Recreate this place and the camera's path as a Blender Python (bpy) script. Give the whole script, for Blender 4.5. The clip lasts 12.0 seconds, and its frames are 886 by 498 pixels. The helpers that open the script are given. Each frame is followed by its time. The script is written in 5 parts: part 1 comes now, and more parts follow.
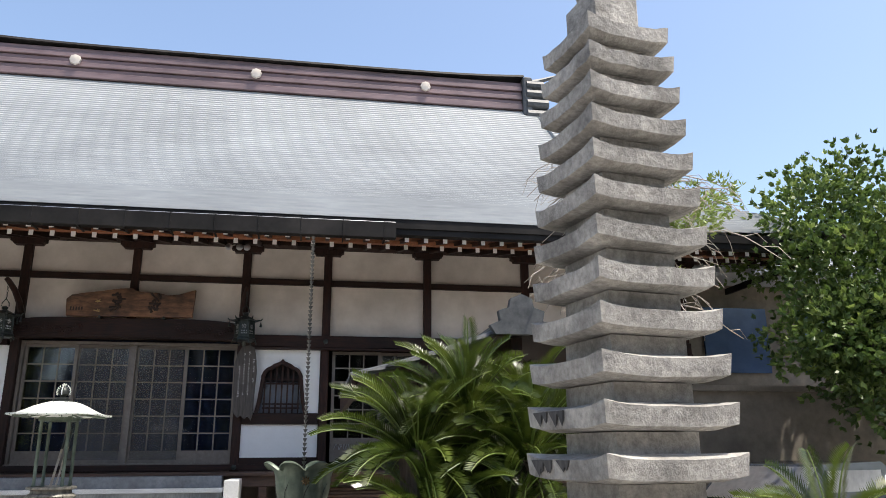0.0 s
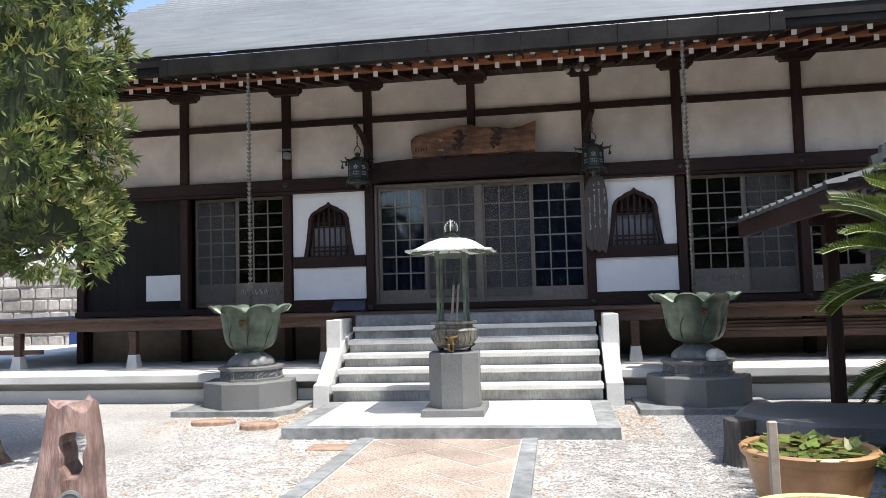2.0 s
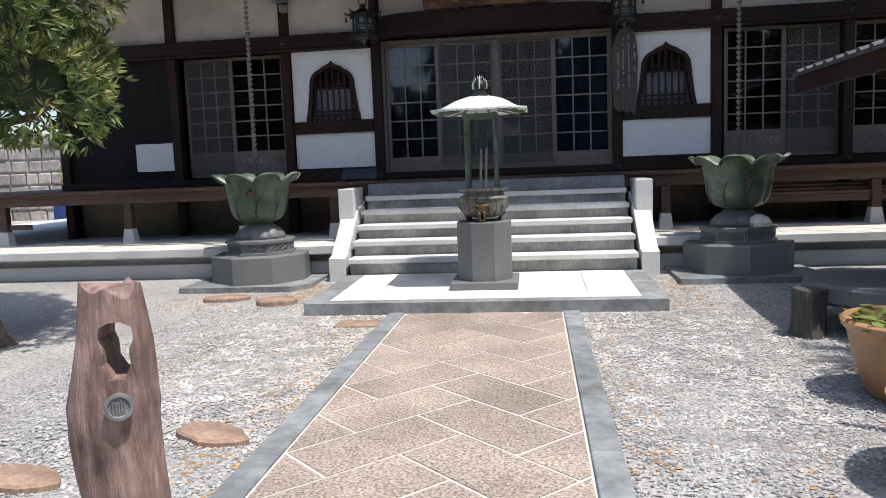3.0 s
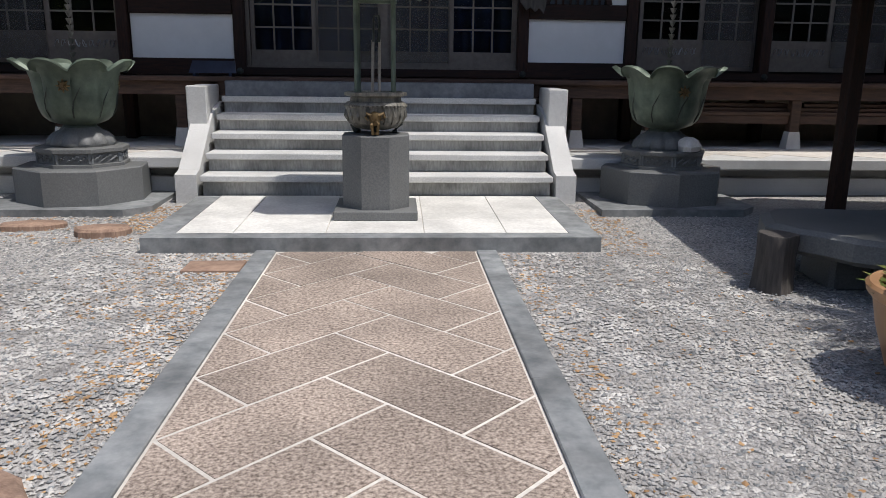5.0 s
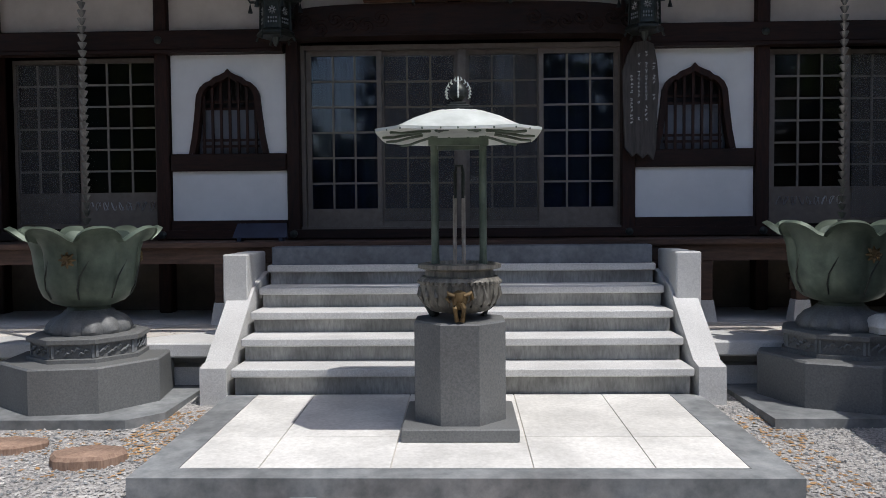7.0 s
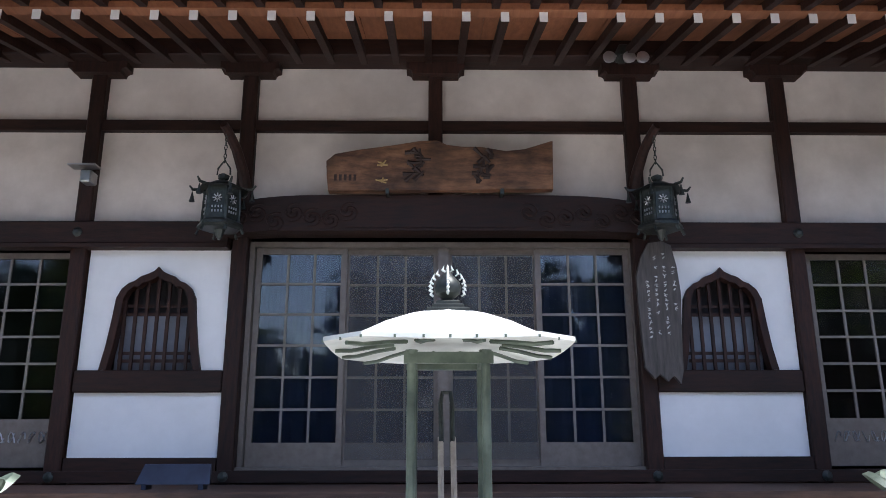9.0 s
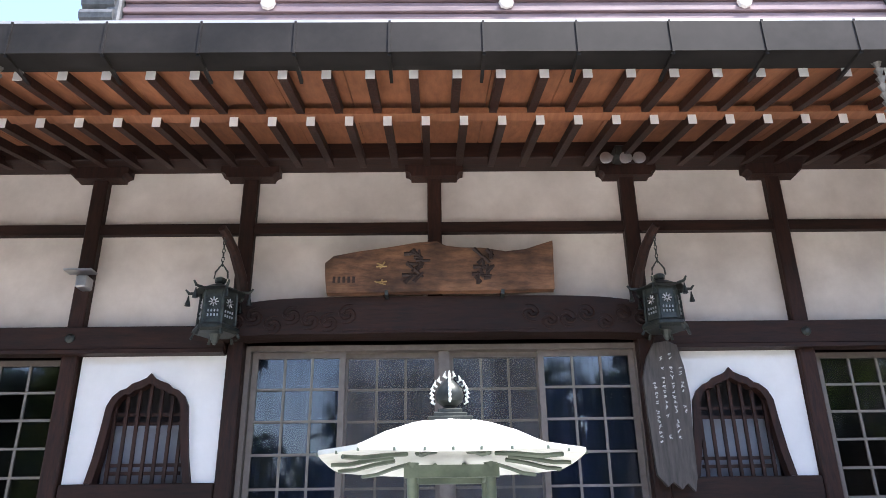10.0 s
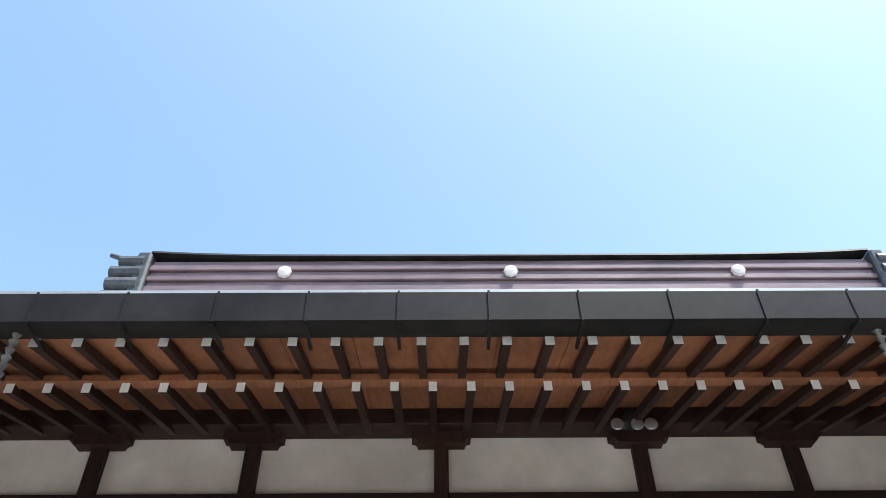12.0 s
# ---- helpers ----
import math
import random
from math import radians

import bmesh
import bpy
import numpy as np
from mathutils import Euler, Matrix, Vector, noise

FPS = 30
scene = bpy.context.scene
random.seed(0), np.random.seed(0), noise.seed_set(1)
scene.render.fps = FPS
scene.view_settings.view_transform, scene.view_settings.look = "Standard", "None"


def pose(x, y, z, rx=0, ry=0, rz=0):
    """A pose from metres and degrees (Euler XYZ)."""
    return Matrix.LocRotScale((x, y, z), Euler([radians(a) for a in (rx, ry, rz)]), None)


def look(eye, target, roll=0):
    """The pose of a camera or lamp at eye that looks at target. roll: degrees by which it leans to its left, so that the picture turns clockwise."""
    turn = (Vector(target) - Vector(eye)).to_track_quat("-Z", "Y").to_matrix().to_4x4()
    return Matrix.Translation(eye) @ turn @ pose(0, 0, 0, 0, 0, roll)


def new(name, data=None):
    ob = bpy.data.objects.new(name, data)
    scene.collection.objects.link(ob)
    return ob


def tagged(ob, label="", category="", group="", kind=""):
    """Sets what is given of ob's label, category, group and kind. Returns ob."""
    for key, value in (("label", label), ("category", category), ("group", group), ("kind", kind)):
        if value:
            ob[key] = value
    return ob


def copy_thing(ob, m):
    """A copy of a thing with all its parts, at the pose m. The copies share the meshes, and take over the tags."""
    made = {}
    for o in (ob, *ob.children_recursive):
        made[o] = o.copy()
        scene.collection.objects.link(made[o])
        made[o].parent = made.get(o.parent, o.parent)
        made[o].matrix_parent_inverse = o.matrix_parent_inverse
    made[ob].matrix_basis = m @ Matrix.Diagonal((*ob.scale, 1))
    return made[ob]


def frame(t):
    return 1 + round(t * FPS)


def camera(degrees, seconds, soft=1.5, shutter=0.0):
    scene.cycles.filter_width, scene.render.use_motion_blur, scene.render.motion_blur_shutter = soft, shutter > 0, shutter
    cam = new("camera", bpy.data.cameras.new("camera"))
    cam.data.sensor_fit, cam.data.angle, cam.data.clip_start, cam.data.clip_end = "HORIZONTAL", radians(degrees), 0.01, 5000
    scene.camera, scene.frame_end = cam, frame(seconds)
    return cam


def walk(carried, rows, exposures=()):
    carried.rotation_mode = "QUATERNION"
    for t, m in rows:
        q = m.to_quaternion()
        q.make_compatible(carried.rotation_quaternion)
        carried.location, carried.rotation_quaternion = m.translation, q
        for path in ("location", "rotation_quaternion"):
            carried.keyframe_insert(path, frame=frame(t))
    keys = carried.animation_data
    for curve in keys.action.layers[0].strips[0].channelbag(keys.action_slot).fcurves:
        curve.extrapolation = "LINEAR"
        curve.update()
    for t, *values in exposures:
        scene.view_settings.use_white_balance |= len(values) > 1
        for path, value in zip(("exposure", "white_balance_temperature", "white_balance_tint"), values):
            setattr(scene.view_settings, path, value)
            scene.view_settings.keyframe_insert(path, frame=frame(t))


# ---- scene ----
cam = camera(61.6, 12.0, soft=0.7)
PATH = [
    (0, (0.893, 2.516, 1.682), (1.222, 4.417, 2.21), -0.3),
    (0.5, (0.508, 2.77, 1.678), (0.604, 4.699, 2.199), 1.1),
    (1, (-0.079, 3.104, 1.627), (-0.139, 5.066, 2.008), 0.6),
    (1.5, (-0.554, 3.435, 1.619), (-0.693, 5.417, 1.848), 1.0),
    (2, (-1.036, 3.704, 1.602), (-1.329, 5.678, 1.73), -1.6),
    (2.5, (-1.4, 4.052, 1.585), (-1.722, 6.026, 1.534), -1.9),
    (3, (-1.699, 4.362, 1.547), (-1.951, 6.334, 1.329), -2.2),
    (3.5, (-1.931, 4.738, 1.487), (-2.152, 6.703, 1.185), -0.7),
    (5.5, (-2.126, 6.432, 1.521), (-1.956, 8.364, 1.033), 0.7),
    (6, (-2.185, 6.935, 1.535), (-2.124, 8.896, 1.149), 0.2),
    (6.5, (-2.253, 7.425, 1.56), (-2.32, 9.411, 1.335), -0.7),
    (8.5, (-2.332, 9.185, 1.716), (-2.307, 11.154, 2.063), 0.2),
    (9, (-2.379, 9.533, 1.76), (-2.353, 11.47, 2.257), -0.1),
    (9.5, (-2.391, 9.612, 1.781), (-2.355, 11.518, 2.385), -0.8),
    (10, (-2.382, 9.63, 1.809), (-2.354, 11.484, 2.56), -0.8),
    (10.5, (-2.382, 9.622, 1.813), (-2.364, 11.408, 2.713), -0.8),
    (11, (-2.379, 9.62, 1.815), (-2.365, 11.345, 2.827), -0.8),
    (11.5, (-2.377, 9.615, 1.819), (-2.371, 11.278, 2.931), -0.7),
    (12, (-2.376, 9.62, 1.847), (-2.365, 11.107, 3.185), -0.5),
]
EXPOSURES = [
    (0, 0.9, 6700, 10), (0.5, 0.95, 6700, 10), (1.0, 1.05, 6600, 10), (1.5, 1.2, 6500, 10), (2.0, 0.97, 6450, 10), (2.5, 0.7, 6400, 10), (3.0, 0.42, 6350, 11), (3.5, 0.2, 6300, 12),
    (5.5, -0.13, 6350, 12), (6.5, -0.18, 6300, 12), (8.5, 0.78, 5950, 15), (9.0, 1.35, 5950, 15), (9.5, 1.85, 6050, 15), (10.5, 2.08, 6300, 13), (11.5, 1.8, 6400, 10), (12, 1.35, 6000, 6)]
walk(cam, [(t, look(eye, target, roll)) for t, eye, target, roll in PATH], EXPOSURES)

# ---- world, sun, exposure ----
SUN_DIR = Vector((0.68, -0.44, 2.03)).normalized()
world = bpy.data.worlds.new("sky")
scene.world = world
world.use_nodes = True
_n = world.node_tree.nodes
_sky = _n.new("ShaderNodeTexSky")
_sky.sky_type = "NISHITA"
_sky.sun_disc = False
_sky.sun_elevation = math.asin(SUN_DIR.z)
_sky.sun_rotation = math.atan2(SUN_DIR.x, SUN_DIR.y)
_sky.air_density, _sky.dust_density, _sky.ozone_density = 1.0, 2.0, 1.0
world.node_tree.links.new(_sky.outputs[0], _n["Background"].inputs[0])
_n["Background"].inputs[1].default_value = 0.15
sun = new("sun", bpy.data.lights.new("sun", "SUN"))
sun.data.energy, sun.data.angle, sun.data.color = 3.8, radians(0.55), (1.0, 0.95, 0.87)
sun.matrix_world = look(SUN_DIR * 60, (0, 0, 0))


# ---- materials ----
def mat(name, a, b, scale=8.0, rough=0.7, bump=0.2, metal=0.0, stretch=(1, 1, 1), big=0.6, dirt=0.35, rand=0.0, spec=0.5, fine=6.0, dist=0.01):
    """Two colours mixed by fine grain, dulled by broad stains; bump from the grain."""
    m = bpy.data.materials.new(name)
    m.use_nodes = True
    t = m.node_tree
    N, L = t.nodes, t.links
    p = N["Principled BSDF"]
    tc = N.new("ShaderNodeTexCoord")
    mp = N.new("ShaderNodeMapping")
    mp.inputs["Scale"].default_value = stretch
    L.new(tc.outputs["Object"], mp.inputs[0])
    n1 = N.new("ShaderNodeTexNoise")
    n1.inputs["Scale"].default_value, n1.inputs["Detail"].default_value = scale, fine
    n1.inputs["Roughness"].default_value = 0.65
    L.new(mp.outputs[0], n1.inputs[0])
    n2 = N.new("ShaderNodeTexNoise")
    n2.inputs["Scale"].default_value, n2.inputs["Detail"].default_value = big, 4.0
    L.new(tc.outputs["Object"], n2.inputs[0])
    r1 = N.new("ShaderNodeMapRange")
    r1.inputs[1].default_value, r1.inputs[2].default_value = 0.32, 0.68
    L.new(n1.outputs[0], r1.inputs[0])
    mx = N.new("ShaderNodeMix")
    mx.data_type = "RGBA"
    mx.inputs[6].default_value, mx.inputs[7].default_value = (*a, 1), (*b, 1)
    L.new(r1.outputs[0], mx.inputs[0])
    hs = N.new("ShaderNodeHueSaturation")
    L.new(mx.outputs[2], hs.inputs["Color"])
    r2 = N.new("ShaderNodeMapRange")
    r2.inputs[1].default_value, r2.inputs[2].default_value = 0.35, 0.65
    r2.inputs[3].default_value, r2.inputs[4].default_value = 1.0 - dirt, 1.0 + dirt * 0.35
    L.new(n2.outputs[0], r2.inputs[0])
    val = r2.outputs[0]
    if rand:
        oi = N.new("ShaderNodeObjectInfo")
        rr = N.new("ShaderNodeMapRange")
        rr.inputs[3].default_value, rr.inputs[4].default_value = 1 - rand, 1 + rand
        L.new(oi.outputs["Random"], rr.inputs[0])
        mu = N.new("ShaderNodeMath")
        mu.operation = "MULTIPLY"
        L.new(val, mu.inputs[0])
        L.new(rr.outputs[0], mu.inputs[1])
        val = mu.outputs[0]
    L.new(val, hs.inputs["Value"])
    L.new(hs.outputs[0], p.inputs["Base Color"])
    rg = N.new("ShaderNodeMapRange")
    rg.inputs[3].default_value, rg.inputs[4].default_value = max(rough - 0.1, 0.02), min(rough + 0.1, 1)
    L.new(n1.outputs[0], rg.inputs[0])
    L.new(rg.outputs[0], p.inputs["Roughness"])
    p.inputs["Metallic"].default_value = metal
    p.inputs["Specular IOR Level"].default_value = spec
    if bump:
        bp = N.new("ShaderNodeBump")
        bp.inputs["Strength"].default_value, bp.inputs["Distance"].default_value = bump, dist
        L.new(n1.outputs[0], bp.inputs["Height"])
        L.new(bp.outputs[0], p.inputs["Normal"])
    return m


def leaf_mat(name, a, b, rough=0.45):
    m = mat(name, a, b, 2.5, rough, 0.0, dirt=0.4, big=1.3)
    N, L = m.node_tree.nodes, m.node_tree.links
    p = N["Principled BSDF"]
    tr = N.new("ShaderNodeBsdfTranslucent")
    ad = N.new("ShaderNodeMixShader")
    ad.inputs[0].default_value = 0.3
    hs = [n for n in N if n.bl_idname == "ShaderNodeHueSaturation"][0]
    L.new(hs.outputs[0], tr.inputs[0])
    L.new(p.outputs[0], ad.inputs[1])
    L.new(tr.outputs[0], ad.inputs[2])
    L.new(ad.outputs[0], N["Material Output"].inputs[0])
    return m


WOOD = mat("dark stained timber", (0.013, 0.006, 0.005), (0.048, 0.018, 0.011), 5, 0.6, 0.35, stretch=(6, 6, 1), dirt=0.4, spec=0.3)
WOODX = mat("dark stained beam", (0.012, 0.006, 0.005), (0.040, 0.016, 0.010), 5, 0.6, 0.35, stretch=(0.8, 6, 6), dirt=0.4, spec=0.3)
BROWN = mat("weathered brown timber", (0.05, 0.028, 0.019), (0.13, 0.073, 0.048), 5, 0.7, 0.4, stretch=(0.8, 6, 6), dirt=0.45)
CEDAR = mat("reddish cedar boards", (0.24, 0.088, 0.038), (0.38, 0.155, 0.073), 4, 0.65, 0.25, stretch=(5, 0.5, 5), rand=0.15)
PLASTER = mat("cream plaster", (0.60, 0.53, 0.465), (0.72, 0.65, 0.58), 3, 0.9, 0.12, big=0.9, dirt=0.2)
WHITE = mat("white plaster", (0.80, 0.80, 0.79), (0.86, 0.86, 0.85), 4, 0.85, 0.08, dirt=0.06)
CAP = mat("white paint", (0.8, 0.8, 0.78), (0.85, 0.85, 0.83), 20, 0.6, 0.05, dirt=0.1)
ROOF = mat("pale grey roof sheet", (0.27, 0.285, 0.295), (0.35, 0.365, 0.37), 2.2, 0.5, 0.1, stretch=(0.6, 3, 3), big=0.35, dirt=0.14)
ROOFEDGE = mat("dark copper fascia", (0.012, 0.011, 0.010), (0.030, 0.027, 0.025), 2, 0.6, 0.1, big=0.8, dirt=0.4, spec=0.15)
RIDGE = mat("purple brown ridge sheet", (0.16, 0.105, 0.11), (0.26, 0.18, 0.18), 3, 0.45, 0.15, stretch=(0.4, 4, 4), dirt=0.3)
GRANITE = mat("light granite", (0.50, 0.50, 0.49), (0.72, 0.72, 0.70), 90, 0.7, 0.15, big=1.5, dirt=0.16, dist=0.003)
# RISER is granite with stains, darkened further for the shade under nosings
RISER = mat("stained and shaded granite", (0.27, 0.27, 0.26), (0.46, 0.46, 0.44), 40, 0.8, 0.2, stretch=(1, 1, 0.25), big=2.5, dirt=0.4, dist=0.004)
ASHBRONZE = mat("ash-streaked bronze", (0.07, 0.07, 0.06), (0.34, 0.32, 0.27), 7, 0.5, 0.3, metal=0.2, stretch=(3, 3, 0.6), big=3, dirt=0.5, dist=0.004)
PALE = mat("pale paving stone", (0.62, 0.61, 0.57), (0.78, 0.77, 0.73), 30, 0.75, 0.1, big=2.2, dirt=0.2, rand=0.06, dist=0.003)
DARKGRAN = mat("dark grey granite", (0.12, 0.125, 0.125), (0.20, 0.205, 0.20), 70, 0.55, 0.1, big=1.2, dirt=0.2, dist=0.002)
KERB = mat("slate grey kerb", (0.165, 0.18, 0.185), (0.31, 0.32, 0.32), 9, 0.75, 0.2, big=2, dirt=0.35, rand=0.1, dist=0.004)
SLAB = mat("washed aggregate slab", (0.12, 0.088, 0.07), (0.57, 0.475, 0.395), 58, 0.85, 0.5, big=1.4, dirt=0.25, rand=0.14, dist=0.006, fine=3)
JOINT = mat("cream path joint", (0.60, 0.56, 0.50), (0.76, 0.72, 0.66), 40, 0.9, 0.3, dirt=0.3)
MORTAR = mat("white mortar", (0.6, 0.56, 0.5), (0.76, 0.72, 0.66), 40, 0.9, 0.3, dirt=0.25)
GRAVEL = mat("grey gravel", (0.17, 0.165, 0.16), (0.60, 0.58, 0.55), 48, 0.95, 0.9, big=0.5, dirt=0.3, dist=0.02, fine=4)
CHIPS = mat("gravel chips", (0.30, 0.29, 0.28), (0.68, 0.66, 0.62), 9, 0.9, 0.2, dirt=0.3, big=3)
LITTER = mat("dry fallen leaves", (0.30, 0.17, 0.08), (0.55, 0.36, 0.18), 9, 0.8, 0.2, big=3)
PAGODA = mat("weathered pale stone", (0.27, 0.255, 0.23), (0.50, 0.475, 0.43), 30, 0.9, 0.8, big=3.2, dirt=0.45, dist=0.015)
BRONZE = mat("green bronze", (0.065, 0.092, 0.07), (0.15, 0.19, 0.145), 7, 0.5, 0.25, metal=0.35, big=1.8, dirt=0.4, dist=0.005)
BRONZEPALE = mat("pale verdigris bronze", (0.56, 0.60, 0.55), (0.70, 0.73, 0.69), 9, 0.55, 0.12, metal=0.15, big=2.5, dirt=0.2, dist=0.004)
BRONZEDARK = mat("blackened bronze", (0.03, 0.035, 0.033), (0.08, 0.09, 0.08), 14, 0.45, 0.3, metal=0.6, dist=0.004)
BRASS = mat("aged brass", (0.35, 0.23, 0.08), (0.55, 0.40, 0.18), 14, 0.45, 0.3, metal=0.6)
STEEL = mat("dull steel", (0.45, 0.45, 0.46), (0.6, 0.6, 0.6), 10, 0.35, 0.05, metal=0.9)
ALU = mat("brown aluminium sash", (0.15, 0.125, 0.105), (0.21, 0.18, 0.155), 12, 0.45, 0.05, metal=0.2, dirt=0.15)
BARS = mat("pale brown glazing bars", (0.17, 0.15, 0.13), (0.24, 0.21, 0.185), 12, 0.5, 0.05, dirt=0.15)
# DARK: gloom of the unlit hall as a near-black colour; also the tyres
DARK = mat("interior gloom and tyre black", (0.012, 0.012, 0.014), (0.022, 0.021, 0.021), 2, 0.8, 0.0)
SHOJI = mat("blue grey curtain", (0.20, 0.22, 0.26), (0.28, 0.31, 0.36), 3, 0.9, 0.1)
BOARD = mat("dark board", (0.011, 0.010, 0.009), (0.024, 0.021, 0.018), 3, 0.7, 0.2, stretch=(4, 4, 0.5), spec=0.2)
EARTH = mat("earthen wall", (0.17, 0.145, 0.115), (0.26, 0.225, 0.18), 4, 0.95, 0.3, dirt=0.3)
SIGNWOOD = mat("carved zelkova plank", (0.055, 0.024, 0.013), (0.25, 0.125, 0.062), 5, 0.6, 0.7, stretch=(0.9, 2.5, 3), big=3.2, dirt=0.6)
CARVE = mat("dark carved stroke", (0.022, 0.011, 0.008), (0.05, 0.026, 0.017), 20, 0.7, 0.3)
GREYWOOD = mat("charred grey plank", (0.05, 0.045, 0.042), (0.12, 0.105, 0.095), 6, 0.75, 0.5, stretch=(6, 6, 0.8))
REDROCK = mat("reddish petrified wood", (0.16, 0.09, 0.075), (0.44, 0.31, 0.27), 6, 0.6, 1.0, stretch=(3.5, 3.5, 0.7), big=5, dirt=0.5, dist=0.02)
ORANGESTONE = mat("reddish stepping stone", (0.25, 0.16, 0.115), (0.42, 0.29, 0.21), 9, 0.9, 0.5, dist=0.01)
BARK = mat("tree bark", (0.07, 0.05, 0.038), (0.17, 0.125, 0.095), 7, 0.95, 0.9, stretch=(3, 3, 0.6), dist=0.03)
TERRA = mat("terracotta glaze", (0.36, 0.19, 0.09), (0.50, 0.29, 0.15), 5, 0.45, 0.15, dirt=0.3, big=2)
OCHRE = mat("ochre stoneware", (0.48, 0.36, 0.20), (0.60, 0.46, 0.28), 6, 0.5, 0.1, dirt=0.25, big=2)
WATER = mat("green pond water", (0.09, 0.10, 0.03), (0.13, 0.14, 0.05), 2, 0.08, 0.02)
TILE = mat("grey roof tile", (0.045, 0.048, 0.05), (0.11, 0.113, 0.115), 8, 0.5, 0.15, rand=0.1)
BARETWIG = mat("pale bare twig", (0.32, 0.27, 0.22), (0.5, 0.44, 0.37), 12, 0.8, 0.2)
NAVY = mat("navy lacquer board", (0.02, 0.03, 0.06), (0.035, 0.05, 0.09), 6, 0.35, 0.05)
INK = mat("white lettering", (0.7, 0.7, 0.68), (0.8, 0.8, 0.78), 20, 0.7, 0.0)
RUBBLE = mat("pale rubble stone", (0.32, 0.29, 0.26), (0.55, 0.51, 0.46), 6, 0.9, 0.6, rand=0.2, dist=0.02)
CARPAINT = mat("dark car paint", (0.03, 0.035, 0.045), (0.04, 0.045, 0.055), 3, 0.15, 0.0, dirt=0.1)
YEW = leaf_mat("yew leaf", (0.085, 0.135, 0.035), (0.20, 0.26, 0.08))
YEWPALE = leaf_mat("yellow yew leaf", (0.28, 0.31, 0.09), (0.44, 0.43, 0.16))
# DARKYEW: needle green darkened for canopy shade, also used on the tree belt
DARKYEW = leaf_mat("dark and shaded needle leaf", (0.014, 0.022, 0.008), (0.034, 0.050, 0.015))
SAGO = leaf_mat("cycad leaflet", (0.028, 0.054, 0.009), (0.10, 0.13, 0.022), 0.26)
BROAD = leaf_mat("broad leaf", (0.06, 0.115, 0.022), (0.15, 0.22, 0.05))
SHRUB = leaf_mat("bright shrub leaf", (0.15, 0.23, 0.045), (0.30, 0.38, 0.10))
WEEP = leaf_mat("light weeping leaf", (0.18, 0.25, 0.06), (0.30, 0.36, 0.11))
LILY = leaf_mat("water plant leaf", (0.14, 0.18, 0.04), (0.30, 0.32, 0.10))


def glass_mat():
    m = bpy.data.materials.new("window glass")
    m.use_nodes = True
    p = m.node_tree.nodes["Principled BSDF"]
    p.inputs["Base Color"].default_value = (0.75, 0.8, 0.85, 1)
    p.inputs["Roughness"].default_value = 0.03
    p.inputs["Transmission Weight"].default_value = 1.0
    p.inputs["IOR"].default_value = 1.5
    return m


def screen_mat():
    m = bpy.data.materials.new("insect screen")
    m.use_nodes = True
    N, L = m.node_tree.nodes, m.node_tree.links
    p = N["Principled BSDF"]
    p.inputs["Base Color"].default_value = (0.14, 0.135, 0.13, 1)
    p.inputs["Roughness"].default_value = 0.8
    tr = N.new("ShaderNodeBsdfTransparent")
    mx = N.new("ShaderNodeMixShader")
    mx.inputs[0].default_value = 0.28
    L.new(tr.outputs[0], mx.inputs[1])
    L.new(p.outputs[0], mx.inputs[2])
    L.new(mx.outputs[0], N["Material Output"].inputs[0])
    return m


# top step stone: blue-grey colour carries the shade of the eave
EAVESHADE = mat("blue-grey eave-shaded stone", (0.10, 0.115, 0.135), (0.18, 0.20, 0.225), 12, 0.7, 0.15, big=1.6, dirt=0.3, dist=0.004)
# PANEBLUE imitates the blue reflection in the door panes
PANEBLUE = mat("navy pane-reflection tint", (0.018, 0.028, 0.066), (0.032, 0.046, 0.095), 6, 0.9, 0.1, dirt=0.3)
CHAINMETAL = mat("worn grey chain metal", (0.10, 0.10, 0.095), (0.30, 0.29, 0.27), 14, 0.4, 0.2, metal=0.6)
TARNISH = mat("tarnished brass", (0.13, 0.085, 0.035), (0.27, 0.18, 0.075), 14, 0.5, 0.3, metal=0.4)
LICHEN = mat("black water streaks", (0.035, 0.035, 0.036), (0.12, 0.115, 0.11), 16, 0.9, 0.3, stretch=(2, 2, 0.5))


GLASS, SCREEN = glass_mat(), screen_mat()


# ---- mesh tools ----
SMALL = {"carving", "petal_seams", "relief", "canopy_ribs", "carved_strokes", "gilt_strokes", "openwork", "writing", "cups", "glazing_bars", "foliage", "fronds", "leaves", "carved_panel", "chain", "branches", "roof_tiles"}


